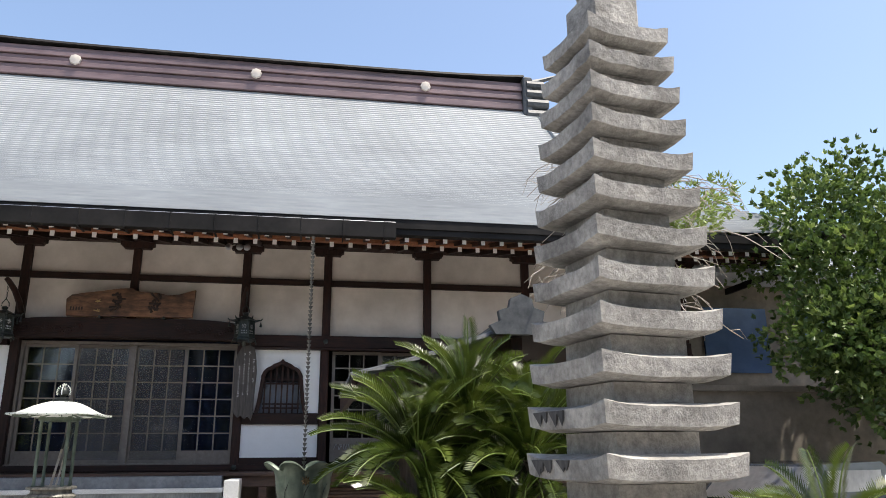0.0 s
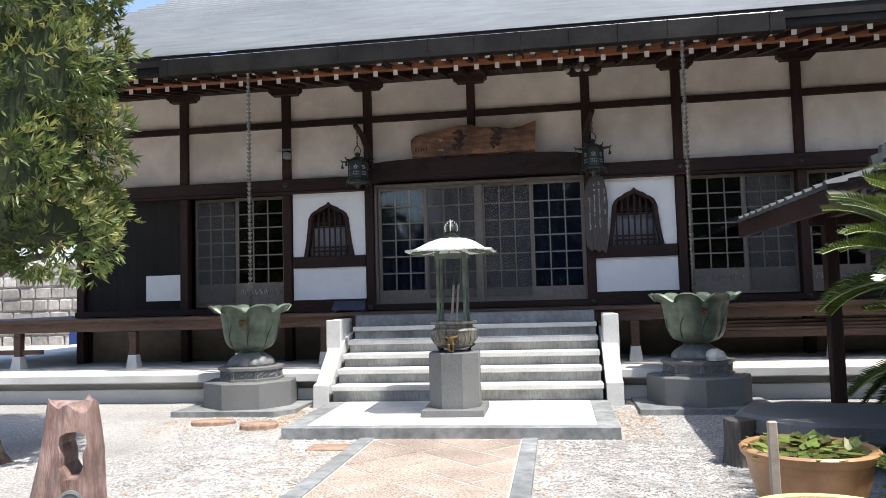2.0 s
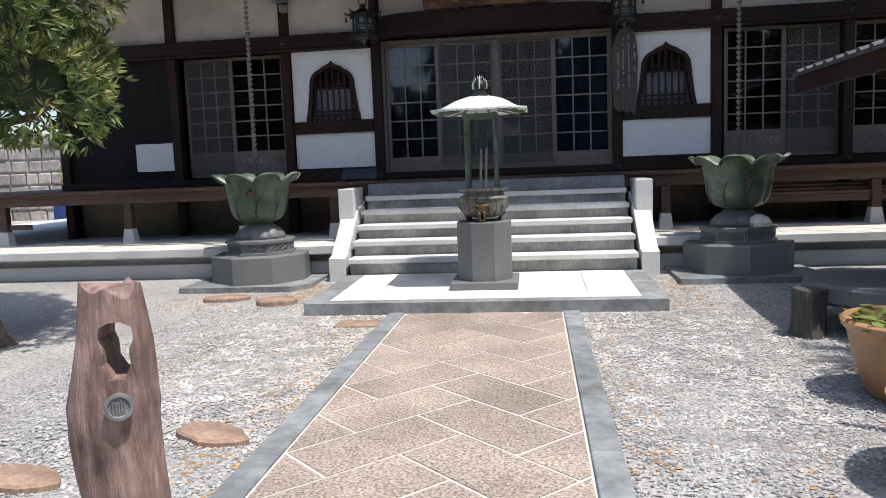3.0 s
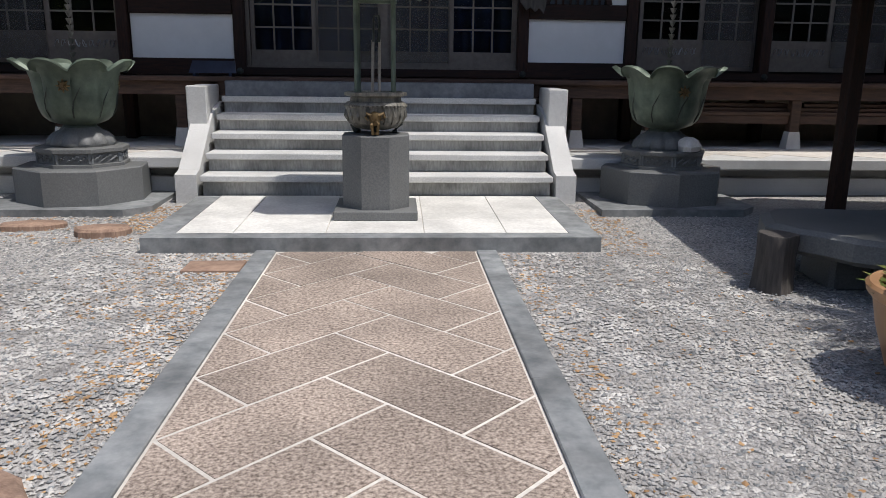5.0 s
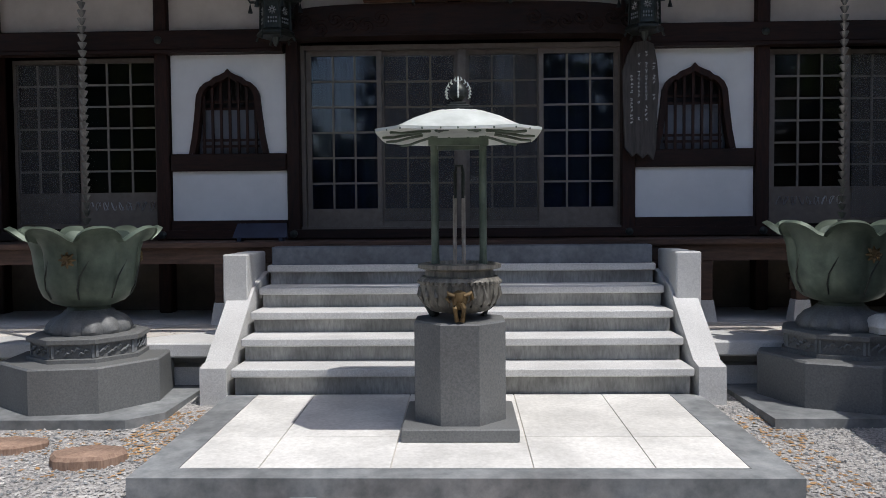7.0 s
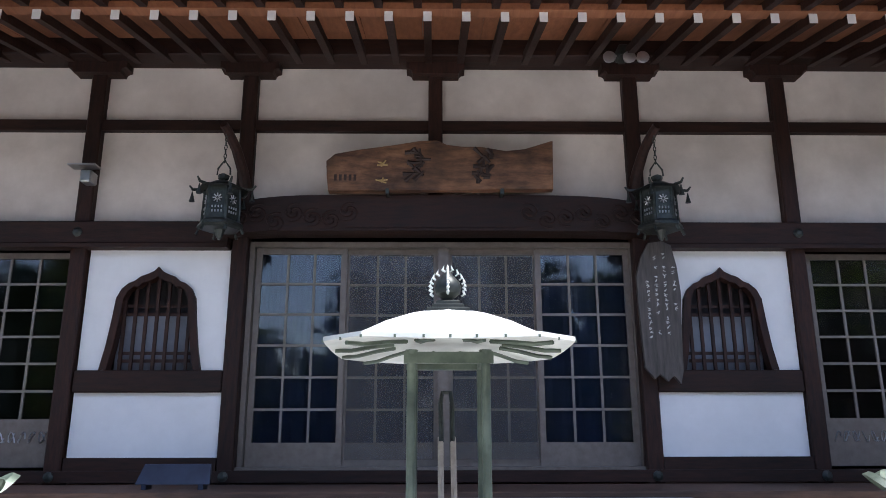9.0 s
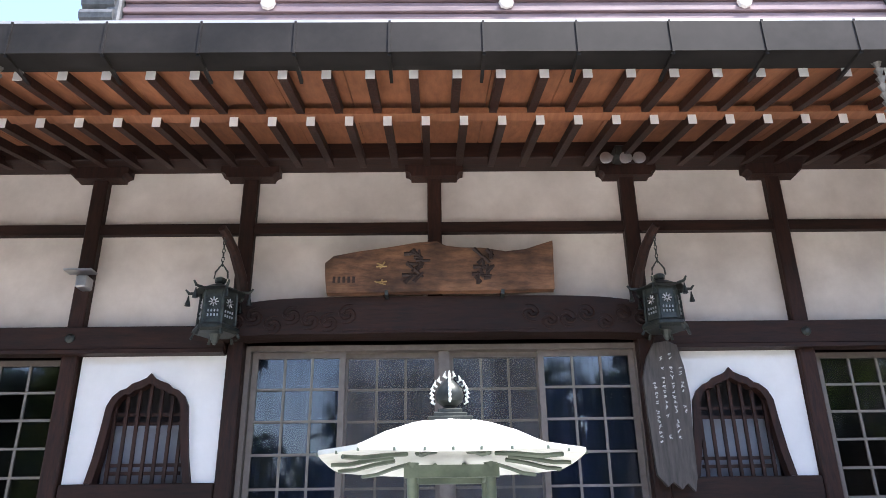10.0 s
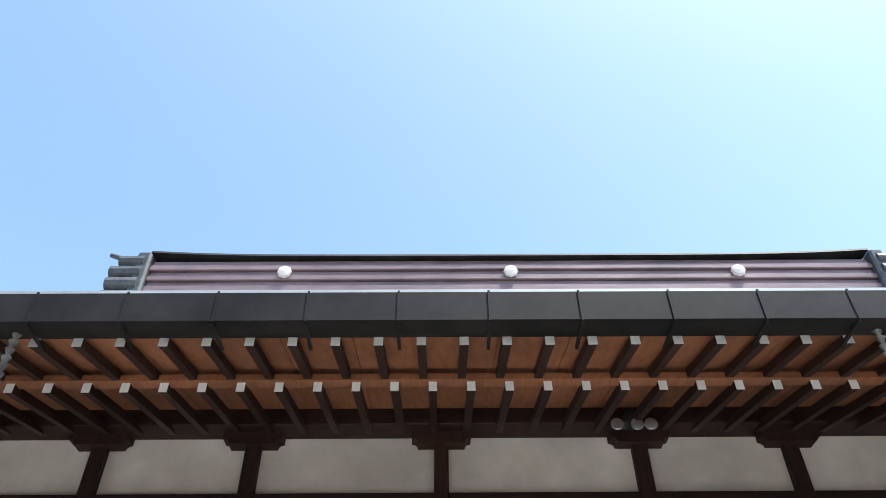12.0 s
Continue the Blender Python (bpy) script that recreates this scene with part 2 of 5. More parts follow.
class Shape:
    """Collects verts and faces; make() turns them into one object."""

    def __init__(self):
        self.v, self.f, self.m = [], [], []

    def add(self, verts, faces, k=0):
        o = len(self.v)
        self.v += [tuple(p) for p in verts]
        self.f += [tuple(i + o for i in q) for q in faces]
        self.m += [k] * len(faces)
        return self

    def box(self, x0, x1, y0, y1, z0, z1, k=0, bev=0.0):
        if bev:
            b = bev
            ring = [(x0 + b, y0), (x1 - b, y0), (x1, y0 + b), (x1, y1 - b), (x1 - b, y1), (x0 + b, y1), (x0, y1 - b), (x0, y0 + b)]
            cx, cy = (x0 + x1) / 2, (y0 + y1) / 2
            sx, sy = 1 - 2 * b / max(x1 - x0, 1e-6), 1 - 2 * b / max(y1 - y0, 1e-6)
            small = [(cx + (x - cx) * sx, cy + (y - cy) * sy) for x, y in ring]
            return self.rings([[(*p, z0) for p in small], [(*p, z0 + b) for p in ring], [(*p, z1 - b) for p in ring], [(*p, z1) for p in small]], k)
        v = [(x, y, z) for z in (z0, z1) for y in (y0, y1) for x in (x0, x1)]
        return self.add(v, [(0, 2, 3, 1), (4, 5, 7, 6), (0, 1, 5, 4), (2, 6, 7, 3), (0, 4, 6, 2), (1, 3, 7, 5)], k)

    def rings(self, rs, k=0, caps=True, closed=True):
        n = len(rs[0])
        v = [p for r in rs for p in r]
        f = []
        for a in range(len(rs) - 1):
            for i in range(n if closed else n - 1):
                j = (i + 1) % n
                f.append((a * n + i, a * n + j, (a + 1) * n + j, (a + 1) * n + i))
        if caps:
            f.append(tuple(range(n - 1, -1, -1)))
            f.append(tuple(range((len(rs) - 1) * n, len(rs) * n)))
        return self.add(v, f, k)

    def lathe(self, prof, n=24, c=(0, 0), k=0, caps=True, fn=None, turn=0.0):
        rs = []
        for r, z in prof:
            ring = []
            for i in range(n):
                a = 2 * math.pi * i / n + turn
                q, zz = fn(r, z, a) if fn else (r, z)
                ring.append((c[0] + q * math.cos(a), c[1] + q * math.sin(a), zz))
            rs.append(ring)
        return self.rings(rs, k, caps)

    def tube(self, pts, rad, n=6, k=0):
        rs = []
        pts = [Vector(p) for p in pts]
        for i, p in enumerate(pts):
            d = (pts[min(i + 1, len(pts) - 1)] - pts[max(i - 1, 0)]).normalized()
            s = d.cross(Vector((0, 0, 1)) if abs(d.z) < 0.95 else Vector((1, 0, 0))).normalized()
            u = s.cross(d)
            r = rad[i] if isinstance(rad, (list, tuple)) else rad
            rs.append([p + (s * math.cos(2 * math.pi * j / n) + u * math.sin(2 * math.pi * j / n)) * r for j in range(n)])
        return self.rings(rs, k)

    def prism(self, poly, y0, y1, k=0):
        """A polygon in x and z, drawn out along y."""
        return self.rings([[(x, y0, z) for x, z in poly], [(x, y1, z) for x, z in poly]], k)

    def slab(self, poly, z0, z1, k=0):
        return self.rings([[(x, y, z0) for x, y in poly], [(x, y, z1) for x, y in poly]], k)

    def mesh(self, name, mats, smooth=False):
        me = bpy.data.meshes.new(name)
        me.from_pydata(self.v, [], self.f)
        for m in mats if isinstance(mats, (list, tuple)) else [mats]:
            me.materials.append(m)
        me.polygons.foreach_set("material_index", self.m)
        b = bmesh.new()
        b.from_mesh(me)
        bmesh.ops.recalc_face_normals(b, faces=b.faces)
        b.to_mesh(me)
        b.free()
        if smooth:
            me.shade_smooth()
            me.set_sharp_from_angle(angle=radians(35))
        return me

    def parts(self, name, mats, parent, smooth=False):
        """Each connected piece as an object of its own under parent."""
        up = list(range(len(self.v)))

        def root(i):
            while up[i] != i:
                up[i] = up[up[i]]
                i = up[i]
            return i

        for q in self.f:
            for i in q[1:]:
                up[root(i)] = root(q[0])
        found = {}
        for q, k in zip(self.f, self.m):
            found.setdefault(root(q[0]), []).append((q, k))
        for faces in found.values():
            ids = sorted({i for q, _ in faces for i in q})
            at = {i: n for n, i in enumerate(ids)}
            one = Shape()
            one.v = [self.v[i] for i in ids]
            one.f = [tuple(at[i] for i in q) for q, _ in faces]
            one.m = [k for _, k in faces]
            one.make(name, mats, parent, smooth)

    def make(self, name, mats, parent=None, smooth=False, label="", category="", group="", kind=""):
        ob = new(name, self.mesh(name, mats, smooth))
        if parent:
            ob.parent = parent
        if name in SMALL:
            kind = "stuff"
        return tagged(ob, label, category, group, kind)


def base(name, label, category, at=(0, 0, 0), group="", rz=0.0):
    ob = new(name)
    ob.matrix_basis = pose(*at, 0, 0, rz)
    return tagged(ob, label, category, group)


rng = random.Random(7)


def ground_z(x, y):
    """The yard rises gently in front of the hall."""
    u = min(max((y - 11.2) / 3.4, 0), 1)
    return 0.12 * u * u * (3 - 2 * u)


# ---- ground ----
s = Shape()
xs = [-400, -120, -40] + [-20 + i * 0.8 for i in range(51)] + [40, 120, 400]
ys = [-400, -100, -30] + [-12 + i * 0.6 for i in range(50)] + [22, 40, 120, 400]
v = [(x, y, ground_z(x, y) + (0.012 * noise.noise((x * 0.9, y * 0.9, 0)) if abs(x) < 20 else 0) - 0.012) for y in ys for x in xs]
nx = len(xs)
s.add(v, [(j * nx + i, j * nx + i + 1, (j + 1) * nx + i + 1, (j + 1) * nx + i) for j in range(len(ys) - 1) for i in range(nx - 1)])
s.make("ground", GRAVEL, smooth=True, kind="structure", label="pale grey gravel yard with fine chips")

# ---- stepped base of the hall ----
HX0, HX1 = -9.8, 8.3
WALL = 16.42
s = Shape()
for x0, x1 in ((-14.5, -4.30), (-0.32, 12.5)):
    s.box(x0, x1, 14.22, 15.4, 0.42, 0.55, bev=0.015)
    s.box(x0, x1, 14.42, 15.4, -0.1, 0.30)
    s.box(x0, x1, 14.6, 15.4, 0.30, 0.42)
s.box(-14.5, 12.5, 15.405, 26.5, -0.1, 0.55)
s.make("stone_base", GRANITE, kind="structure", label="light stone base with a dark recessed joint")
s = Shape()
for i in range(36):
    x = -14.2 + i * 0.74
    for j in range(2):
        c = x + (0.37 if j else 0)
        if -4.75 < c < 0.15:
            continue
        y0, h = 14.34 + j * 0.37, 0.36
        s.slab([(c, y0), (c + h, y0 + h), (c, y0 + 2 * h), (c - h, y0 + h)], 0.55, 0.554)
s.make("base_paving", MORTAR, kind="structure", label="diagonal pale joints in the paved edge")

# ---- walls of the hall ----
POSTS = [-9.72, -7.67, -5.71, -4.205, -0.41, 1.08, 2.98, 4.93, 6.86, 8.22]
s = Shape()
for a, b in ((HX0, -4.24), (-0.41, HX1)):
    s.box(a, b, WALL, WALL + 0.14, 3.6, 5.45)
s.box(-4.24, -0.41, WALL, WALL + 0.14, 3.95, 5.45)
front_wall = s.make("wall_front_upper", PLASTER, kind="structure", label="cream plaster panels between dark timbers")
s = Shape()
s.box(HX0, HX0 + 0.15, WALL + 0.2, 26, 0.55, 5.45)
s.box(HX1 - 0.15, HX1, WALL + 0.2, 26, 0.55, 5.45)
s.box(HX0, HX1, 25.9, 26.05, 0.55, 5.45)
s.make("wall_sides", BOARD, kind="structure", label="dark boarded side and rear walls")
s = Shape().box(HX0 + 0.15, HX1 - 0.15, WALL + 0.15, 25.9, 1.2, 1.38)
s.make("floor", BROWN, kind="structure", label="wooden floor inside the hall")
# ceiling and inner wall close the hall, its gloom painted near-black
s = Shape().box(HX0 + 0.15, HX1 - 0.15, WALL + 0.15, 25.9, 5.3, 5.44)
s.make("ceiling", DARK, kind="structure", label="unseen hall ceiling coloured near-black as gloom")
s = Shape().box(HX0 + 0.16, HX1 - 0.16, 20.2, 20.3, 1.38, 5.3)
s.make("wall_inner", DARK, kind="structure", label="added inner wall coloured near-black as gloom")
s = Shape().box(HX0 + 0.1, HX1 - 0.1, 16.62, 16.75, 0.55, 1.2)
s.make("wall_under_floor", EARTH, kind="structure", label="earthen wall under the veranda")

s = Shape()
for x in POSTS:
    s.box(x - 0.075, x + 0.075, 16.33, 16.5, 0.55, 5.36, bev=0.012)
s.box(-2.43, -2.29, 16.34, 16.5, 3.97, 5.36, bev=0.01)
s.parts("post", WOOD, front_wall)
s = Shape()
s.box(HX0, HX1, 16.35, 16.5, 4.71, 4.82)
for a, b in ((HX0, -4.3), (-0.35, HX1)):
    s.box(a, b, 16.28, 16.48, 3.54, 3.76, bev=0.01)
    s.box(a, b, 16.25, 16.40, 3.50, 3.535)
s.box(HX0 - 0.4, HX1 + 0.4, 16.12, 16.42, 5.41, 5.62, bev=0.01)
s.box(HX0, HX1, 16.3, 16.48, 1.40, 1.50)
s.make("wall_beams", WOODX, kind="structure", label="dark stained horizontal beams")
s = Shape()
for x in POSTS[1:] + [-2.36]:
    w = 0.29
    pts = [(x - w, 5.41), (x - w, 5.345)] + [(x - w + 0.06 * math.sin(a), 5.345 - 0.06 * (1 - math.cos(a)) * 0.9) for a in (0.5, 1.0, 1.57)]
    pts += [(2 * x - p, q) for p, q in reversed(pts)]
    s.prism(pts, 16.26, 16.46)
s.parts("bracket", WOOD, front_wall)

# carved main lintel
s = Shape()
xs2 = [-4.30 + (3.95) * i / 40 for i in range(41)]
up = [(x, 3.985 - 0.10 * abs((x + 2.325) / 1.975) ** 6) for x in xs2]
lo = [(x, 3.60 + 0.035 * (1 - abs((x + 2.325) / 1.975) ** 8)) for x in xs2]
s.prism(up + lo[::-1], 16.16, 16.42)
for sx in (-1, 1):
    for q in range(7):
        cx, cz = -2.325 + sx * (1.86 - 0.17 * q), 3.77 + 0.05 * math.sin(q * 2.4)
        for turn in (1, -1):
            s.tube([(cx + sx * turn * (0.02 + 0.085 * u) * math.cos(5.2 * u), 16.153, cz + turn * (0.015 + 0.075 * u) * math.sin(5.2 * u)) for u in [k / 14 for k in range(15)]], [0.016 - 0.009 * k / 14 for k in range(15)], 5, 1)
s.box(-3.2, -1.45, 16.15, 16.17, 3.665, 3.68, 1)
s.box(-3.1, -1.55, 16.15, 16.17, 3.64, 3.65, 1)
s.make("main_lintel", [WOODX, WOOD], kind="structure", label="carved dark timber lintel with scrollwork")


# ---- sash windows and doors ----
def sash(name, x0, x1, z0, z1, y, cols, rows, low, label, lattice=True, net=False, carve=False, kind="structure"):
    """A glazed sliding panel: frame, bars, glass and a boarded foot."""
    f = Shape()
    w = 0.055
    f.box(x0, x0 + w, y, y + 0.035, z0, z1).box(x1 - w, x1, y, y + 0.035, z0, z1)
    f.box(x0 + w, x1 - w, y, y + 0.035, z1 - w, z1).box(x0 + w, x1 - w, y, y + 0.035, z0, z0 + low)
    ob = f.make(name, ALU, kind=kind, label=label)
    g = Shape().box(x0 + w, x1 - w, y + 0.012, y + 0.018, z0 + low, z1 - w)
    pane = g.make("glass", GLASS, ob)
    pane.visible_shadow = False
    if lattice:
        b = Shape()
        for i in range(1, cols):
            x = x0 + w + (x1 - x0 - 2 * w) * i / cols
            b.box(x - 0.011, x + 0.011, y - 0.004, y + 0.012, z0 + low, z1 - w)
        for j in range(1, rows):
            z = z0 + low + (z1 - w - z0 - low) * j / rows
            b.box(x0 + w, x1 - w, y - 0.006, y + 0.010, z - 0.011, z + 0.011)
        b.make("glazing_bars", BARS, ob)
    if net:
        Shape().box(x0 + w, x1 - w, y - 0.03, y - 0.028, z0 + 0.06, z1 - w).make("insect_screen", SCREEN, ob)
    if carve:
        c = Shape()
        for i in range(9):
            u = x0 + w + 0.05 + (x1 - x0 - 2 * w - 0.1) * i / 8
            c.tube([(u + 0.03 * math.cos(a), y - 0.004, z0 + low * 0.62 + 0.05 * math.sin(a * 1.5 + i)) for a in [k * 0.7 for k in range(9)]], 0.006, 4)
        c.make("carved_panel", STEEL, ob)
    return ob


s = Shape()
s.box(-4.165, -4.085, 16.44, 16.6, 1.5, 3.6).box(-0.49, -0.40, 16.44, 16.6, 1.5, 3.6)
s.box(-4.085, -0.49, 16.44, 16.6, 3.55, 3.6).box(-4.3, -0.35, 16.38, 16.6, 1.44, 1.525)
s.make("door_frame", ALU, kind="structure", label="brown metal door frame")
edges = [(-4.08, -3.21, 16.51), (-3.24, -2.32, 16.56), (-2.25, -1.36, 16.56), (-1.40, -0.49, 16.51)]
for i, (a, b, y) in enumerate(edges):
    sash(f"door_{i + 1}", a, b, 1.525, 3.55, y, 3, 6, 0.21, "glazed sliding lattice door, closed", net=i in (1, 2))
s = Shape().box(-2.335, -2.235, 16.49, 16.55, 1.525, 3.55)
s.make("door_stile", ALU, kind="structure", label="grey meeting stile of sliding doors")

# added folded sheet behind the doors; its navy stands in for reflected blue
s = Shape()
for a, b in ((-4.1, -0.45),):
    n = int((b - a) / 0.04)
    front = [(a + (b - a) * i / n, 16.86 + 0.018 * math.sin(i * 0.9) + 0.01 * math.sin(i * 0.37)) for i in range(n + 1)]
    s.rings([[(x, y, z) for x, y in front] + [(x, y + 0.006, z) for x, y in reversed(front)] for z in (1.4, 3.7)])
s.make("door_curtain", PANEBLUE, kind="structure", label="added navy sheet that gives the glazed doors a blue reflection tint")

# white panels with flame-headed windows
def flame_outline(w, h, grow=0.0):
    half = [(w * 0.60 + grow, 0), (w * 0.545 + grow, h * 0.22), (w * 0.50 + grow, h * 0.5), (w * 0.475 + grow, h * 0.70), (w * 0.42 + grow * 0.9, h * 0.79 + grow * 0.3),
            (w * 0.34 + grow * 0.7, h * 0.845 + grow * 0.5), (w * 0.27 + grow * 0.5, h * 0.862 + grow * 0.8), (w * 0.21 + grow * 0.4, h * 0.905 + grow * 0.9), (w * 0.12 + grow * 0.3, h * 0.93 + grow), (w * 0.045 + grow * 0.2, h * 0.96 + grow)]
    return half + [(0, h * 1.0 + grow * 1.4)] + [(-x, z) for x, z in reversed(half)]


def flame_window(cx, name):
    z0, w, h = 2.375, 0.745, 0.945
    x0, x1 = cx - 0.665, cx + 0.665
    hole = [(cx + x, z0 + z) for x, z in flame_outline(w, h)]
    wall = Shape()
    n = len(hole)
    # fan the wall plate round the opening
    outer = []
    for x, z in hole:
        t = (x - cx)
        if z < z0 + 0.02:
            outer.append((x1 if t > 0 else x0, z0))
        elif abs(t) > 0.30 * w:
            outer.append((x1 if t > 0 else x0, z0 + (z - z0) * 1.12))
        else:
            outer.append((cx + t * 3.2, 3.51))
    for a, b in ((16.39, 16.44),):
        vv = [(x, a, z) for x, z in hole] + [(x, a, z) for x, z in outer] + [(x, b, z) for x, z in hole] + [(x, b, z) for x, z in outer]
        ff = []
        for i in range(n - 1):
            ff.append((i, i + 1, n + i + 1, n + i))
            ff.append((2 * n + i, 3 * n + i, 3 * n + i + 1, 2 * n + i + 1))
            ff.append((i, 2 * n + i, 2 * n + i + 1, i + 1))
        wall.add(vv, ff)
    # corners above
    for sgn in (1, -1):
        xo = x1 if sgn > 0 else x0
        top_i = max(i for i in range(n) if abs(hole[i][0] - cx) > 0.30 * w and (hole[i][0] - cx) * sgn > 0) if sgn > 0 else min(i for i in range(n) if abs(hole[i][0] - cx) > 0.30 * w and (hole[i][0] - cx) * sgn > 0)
        za = outer[top_i][1]
        nxt = outer[top_i + (1 if sgn > 0 else -1)]
        wall.add([(xo, 16.39, za), (xo, 16.39, 3.51), (nxt[0], 16.39, 3.51)], [(0, 1, 2)])
    wall.make("wall_" + name, WHITE, kind="structure", label="white plastered wall panel round a window")
    Shape().box(x0, x1, 16.385, 16.44, 1.61, 2.175).make("wall_" + name + "_low", WHITE, kind="structure", label="plain white plaster panel below a window")
    s = Shape().box(x0, x1, 16.33, 16.46, 2.175, 2.372, bev=0.01).box(x0, x1, 16.33, 16.46, 1.5, 1.608)
    s.make("sill_" + name, WOODX, kind="structure", label="dark timber sill rail")
    fr = Shape()
    o1 = [(cx + x, z0 + z) for x, z in flame_outline(w, h, 0.012)]
    o2 = [(cx + x, z0 + z) for x, z in flame_outline(w, h, -0.055)]
    m = len(o1)
    vv = [(x, y, z) for y, o in ((16.35, o1), (16.35, o2), (16.46, o1), (16.46, o2)) for x, z in o]
    ff = []
    for i in range(m - 1):
        ff += [(i, i + 1, m + i + 1, m + i), (i, 2 * m + i, 2 * m + i + 1, i + 1), (m + i, m + i + 1, 3 * m + i + 1, 3 * m + i), (2 * m + i, 3 * m + i, 3 * m + i + 1, 2 * m + i + 1)]
    fr.add(vv, ff)
    ob = fr.make(name, WOOD, kind="structure", label="flame-headed window in dark wood")
    b = Shape()
    for i in range(7):
        u = -0.30 + 0.10 * i
        b.box(cx + u - 0.014, cx + u + 0.014, 16.41, 16.435, z0, z0 + 0.88 - abs(u) * 0.6)
    b.parts("bar", WOOD, ob)
    b = Shape()
    for z in (0.09, 0.16, 0.52, 0.6):
        b.box(cx - 0.33, cx + 0.33, 16.436, 16.455, z0 + z - 0.014, z0 + z + 0.014)
    b.parts("cross_bar", WOOD, ob)
    Shape().box(cx - 0.40, cx + 0.40, 16.54, 16.56, z0, z0 + 0.55).make("curtain", SHOJI, ob)
    # added near-black sheet gives the window its dark depth
    Shape().box(cx - 0.66, cx + 0.66, 16.62, 16.64, 1.5, 3.6).make("gloom_board", DARK, ob)


flame_window(-4.95, "window_1")
flame_window(0.33, "window_2")

# other bays
sash("window_3", 1.22, 2.12, 1.525, 3.50, 16.50, 3, 6, 0.42, "glazed lattice window beside a screen", carve=True)
sash("window_4", 2.10, 2.92, 1.525, 3.50, 16.55, 3, 6, 0.42, "glazed lattice window behind a grey screen", net=True)
sash("window_5", 3.08, 3.98, 1.525, 3.50, 16.50, 3, 6, 0.42, "glazed lattice window beside a screen", carve=True)
sash("window_6", 3.96, 4.86, 1.525, 3.50, 16.55, 3, 6, 0.42, "glazed lattice window behind a grey screen", net=True)
sash("window_7", 5.02, 5.92, 1.525, 3.50, 16.50, 3, 6, 0.42, "glazed lattice window beside a screen")
sash("window_8", 5.90, 6.80, 1.525, 3.50, 16.55, 3, 6, 0.42, "glazed lattice window behind a grey screen", net=True)
sash("window_9", -7.55, -6.72, 1.525, 3.50, 16.55, 3, 6, 0.42, "glazed lattice window in a dark bay", net=True)
sash("window_10", -6.74, -5.80, 1.525, 3.50, 16.50, 3, 6, 0.42, "glazed lattice window in a dark bay", carve=True)
s = Shape().box(-9.65, -7.74, 16.43, 16.5, 2.14, 3.54).box(-9.65, -8.46, 16.43, 16.5, 1.5, 2.14).box(-8.46, -7.74, 16.43, 16.5, 1.5, 1.66)
s.box(6.93, 8.16, 16.43, 16.5, 1.5, 3.54)
s.make("wall_boarded_bay", BOARD, kind="structure", label="dark boarded wall bay")
Shape().box(-8.45, -7.745, 16.41, 16.46, 1.665, 2.13).make("wall_low_panel", WHITE, kind="structure", label="small white plaster panel")

# ---- veranda ----
s = Shape()
s.box(-12.6, 11.1, 15.30, 16.32, 1.33, 1.385, bev=0.008)
s.box(-12.6, HX0 - 0.05, 16.325, 24, 1.33, 1.385)
s.make("veranda_floor", BROWN, kind="structure", label="weathered plank veranda floor")
s = Shape()
s.box(-12.5, 11.0, 15.36, 15.50, 1.17, 1.33)
s.box(-12.5, 11.0, 15.9, 16.0, 1.2, 1.33)
s.box(-12.5, -12.36, 15.5, 24, 1.17, 1.33)
for x in (1.95, 3.85):
    s.box(x - 0.95, x + 0.95, 15.42, 15.46, 0.87, 0.97)
s.box(-12.4, -9.8, 15.42, 15.46, 0.8, 0.88)
s.make("veranda_beam", BROWN, kind="structure", label="weathered timber edge beam of the veranda")
leg = None
for x in (-12.2, -10.25, -8.1, -6.2, -4.75, -3.1, -1.5, 0.15, 1.1, 3.0, 4.95, 6.9, 8.8, 10.6):
    if leg is None:
        e = base("veranda_post", "weathered timber post on a granite foot", "post", (x, 15.43, 0.55), group="veranda posts")
        Shape().box(-0.065, 0.065, -0.06, 0.06, 0.22, 0.62, bev=0.008).make("shaft", BROWN, e)
        f = Shape().rings([[(a * 0.10, b * 0.09, 0) for a, b in ((-1, -1), (1, -1), (1, 1), (-1, 1))], [(a * 0.07, b * 0.065, 0.22) for a, b in ((-1, -1), (1, -1), (1, 1), (-1, 1))]])
        f.make("foot", GRANITE, e)
        leg = e
    else:
        copy_thing(leg, pose(x, 15.43, 0.55))
# stacked planks below the veranda
for i in range(6):
    e = Shape().box(-0.95, 0.95, -0.10, 0.10, 0, 0.05, bev=0.006).make("plank", BROWN, label="old weathered plank stored under the veranda", category="plank", group="stored planks")
    e.matrix_basis = pose(2.0 + 1.95 * (i % 2) + 0.03 * i, 15.52 + 0.02 * i, 0.97 + 0.052 * (i // 2) if i else 0.972, 0, 0, 0.6 * (i - 2))

# ---- roof: hip-and-gable, laid in courses ----
EAVE_Y, EAVE_Z, RID_Y, RID_Z = 14.02, 5.36, 21.4, 11.25
GX0, GX1 = -8.62, 7.02


def roof_z(u):
    return EAVE_Z + (RID_Z - EAVE_Z) * (0.72 * u + 0.28 * u * u)


def roof_x(u, side):
    """Edge of the slope: out to the hip below, straight at the gable above."""
    g = GX1 if side > 0 else GX0
    v = max(0.0, 1 - u / 0.47)
    return g + side * 3.4 * v ** 0.92


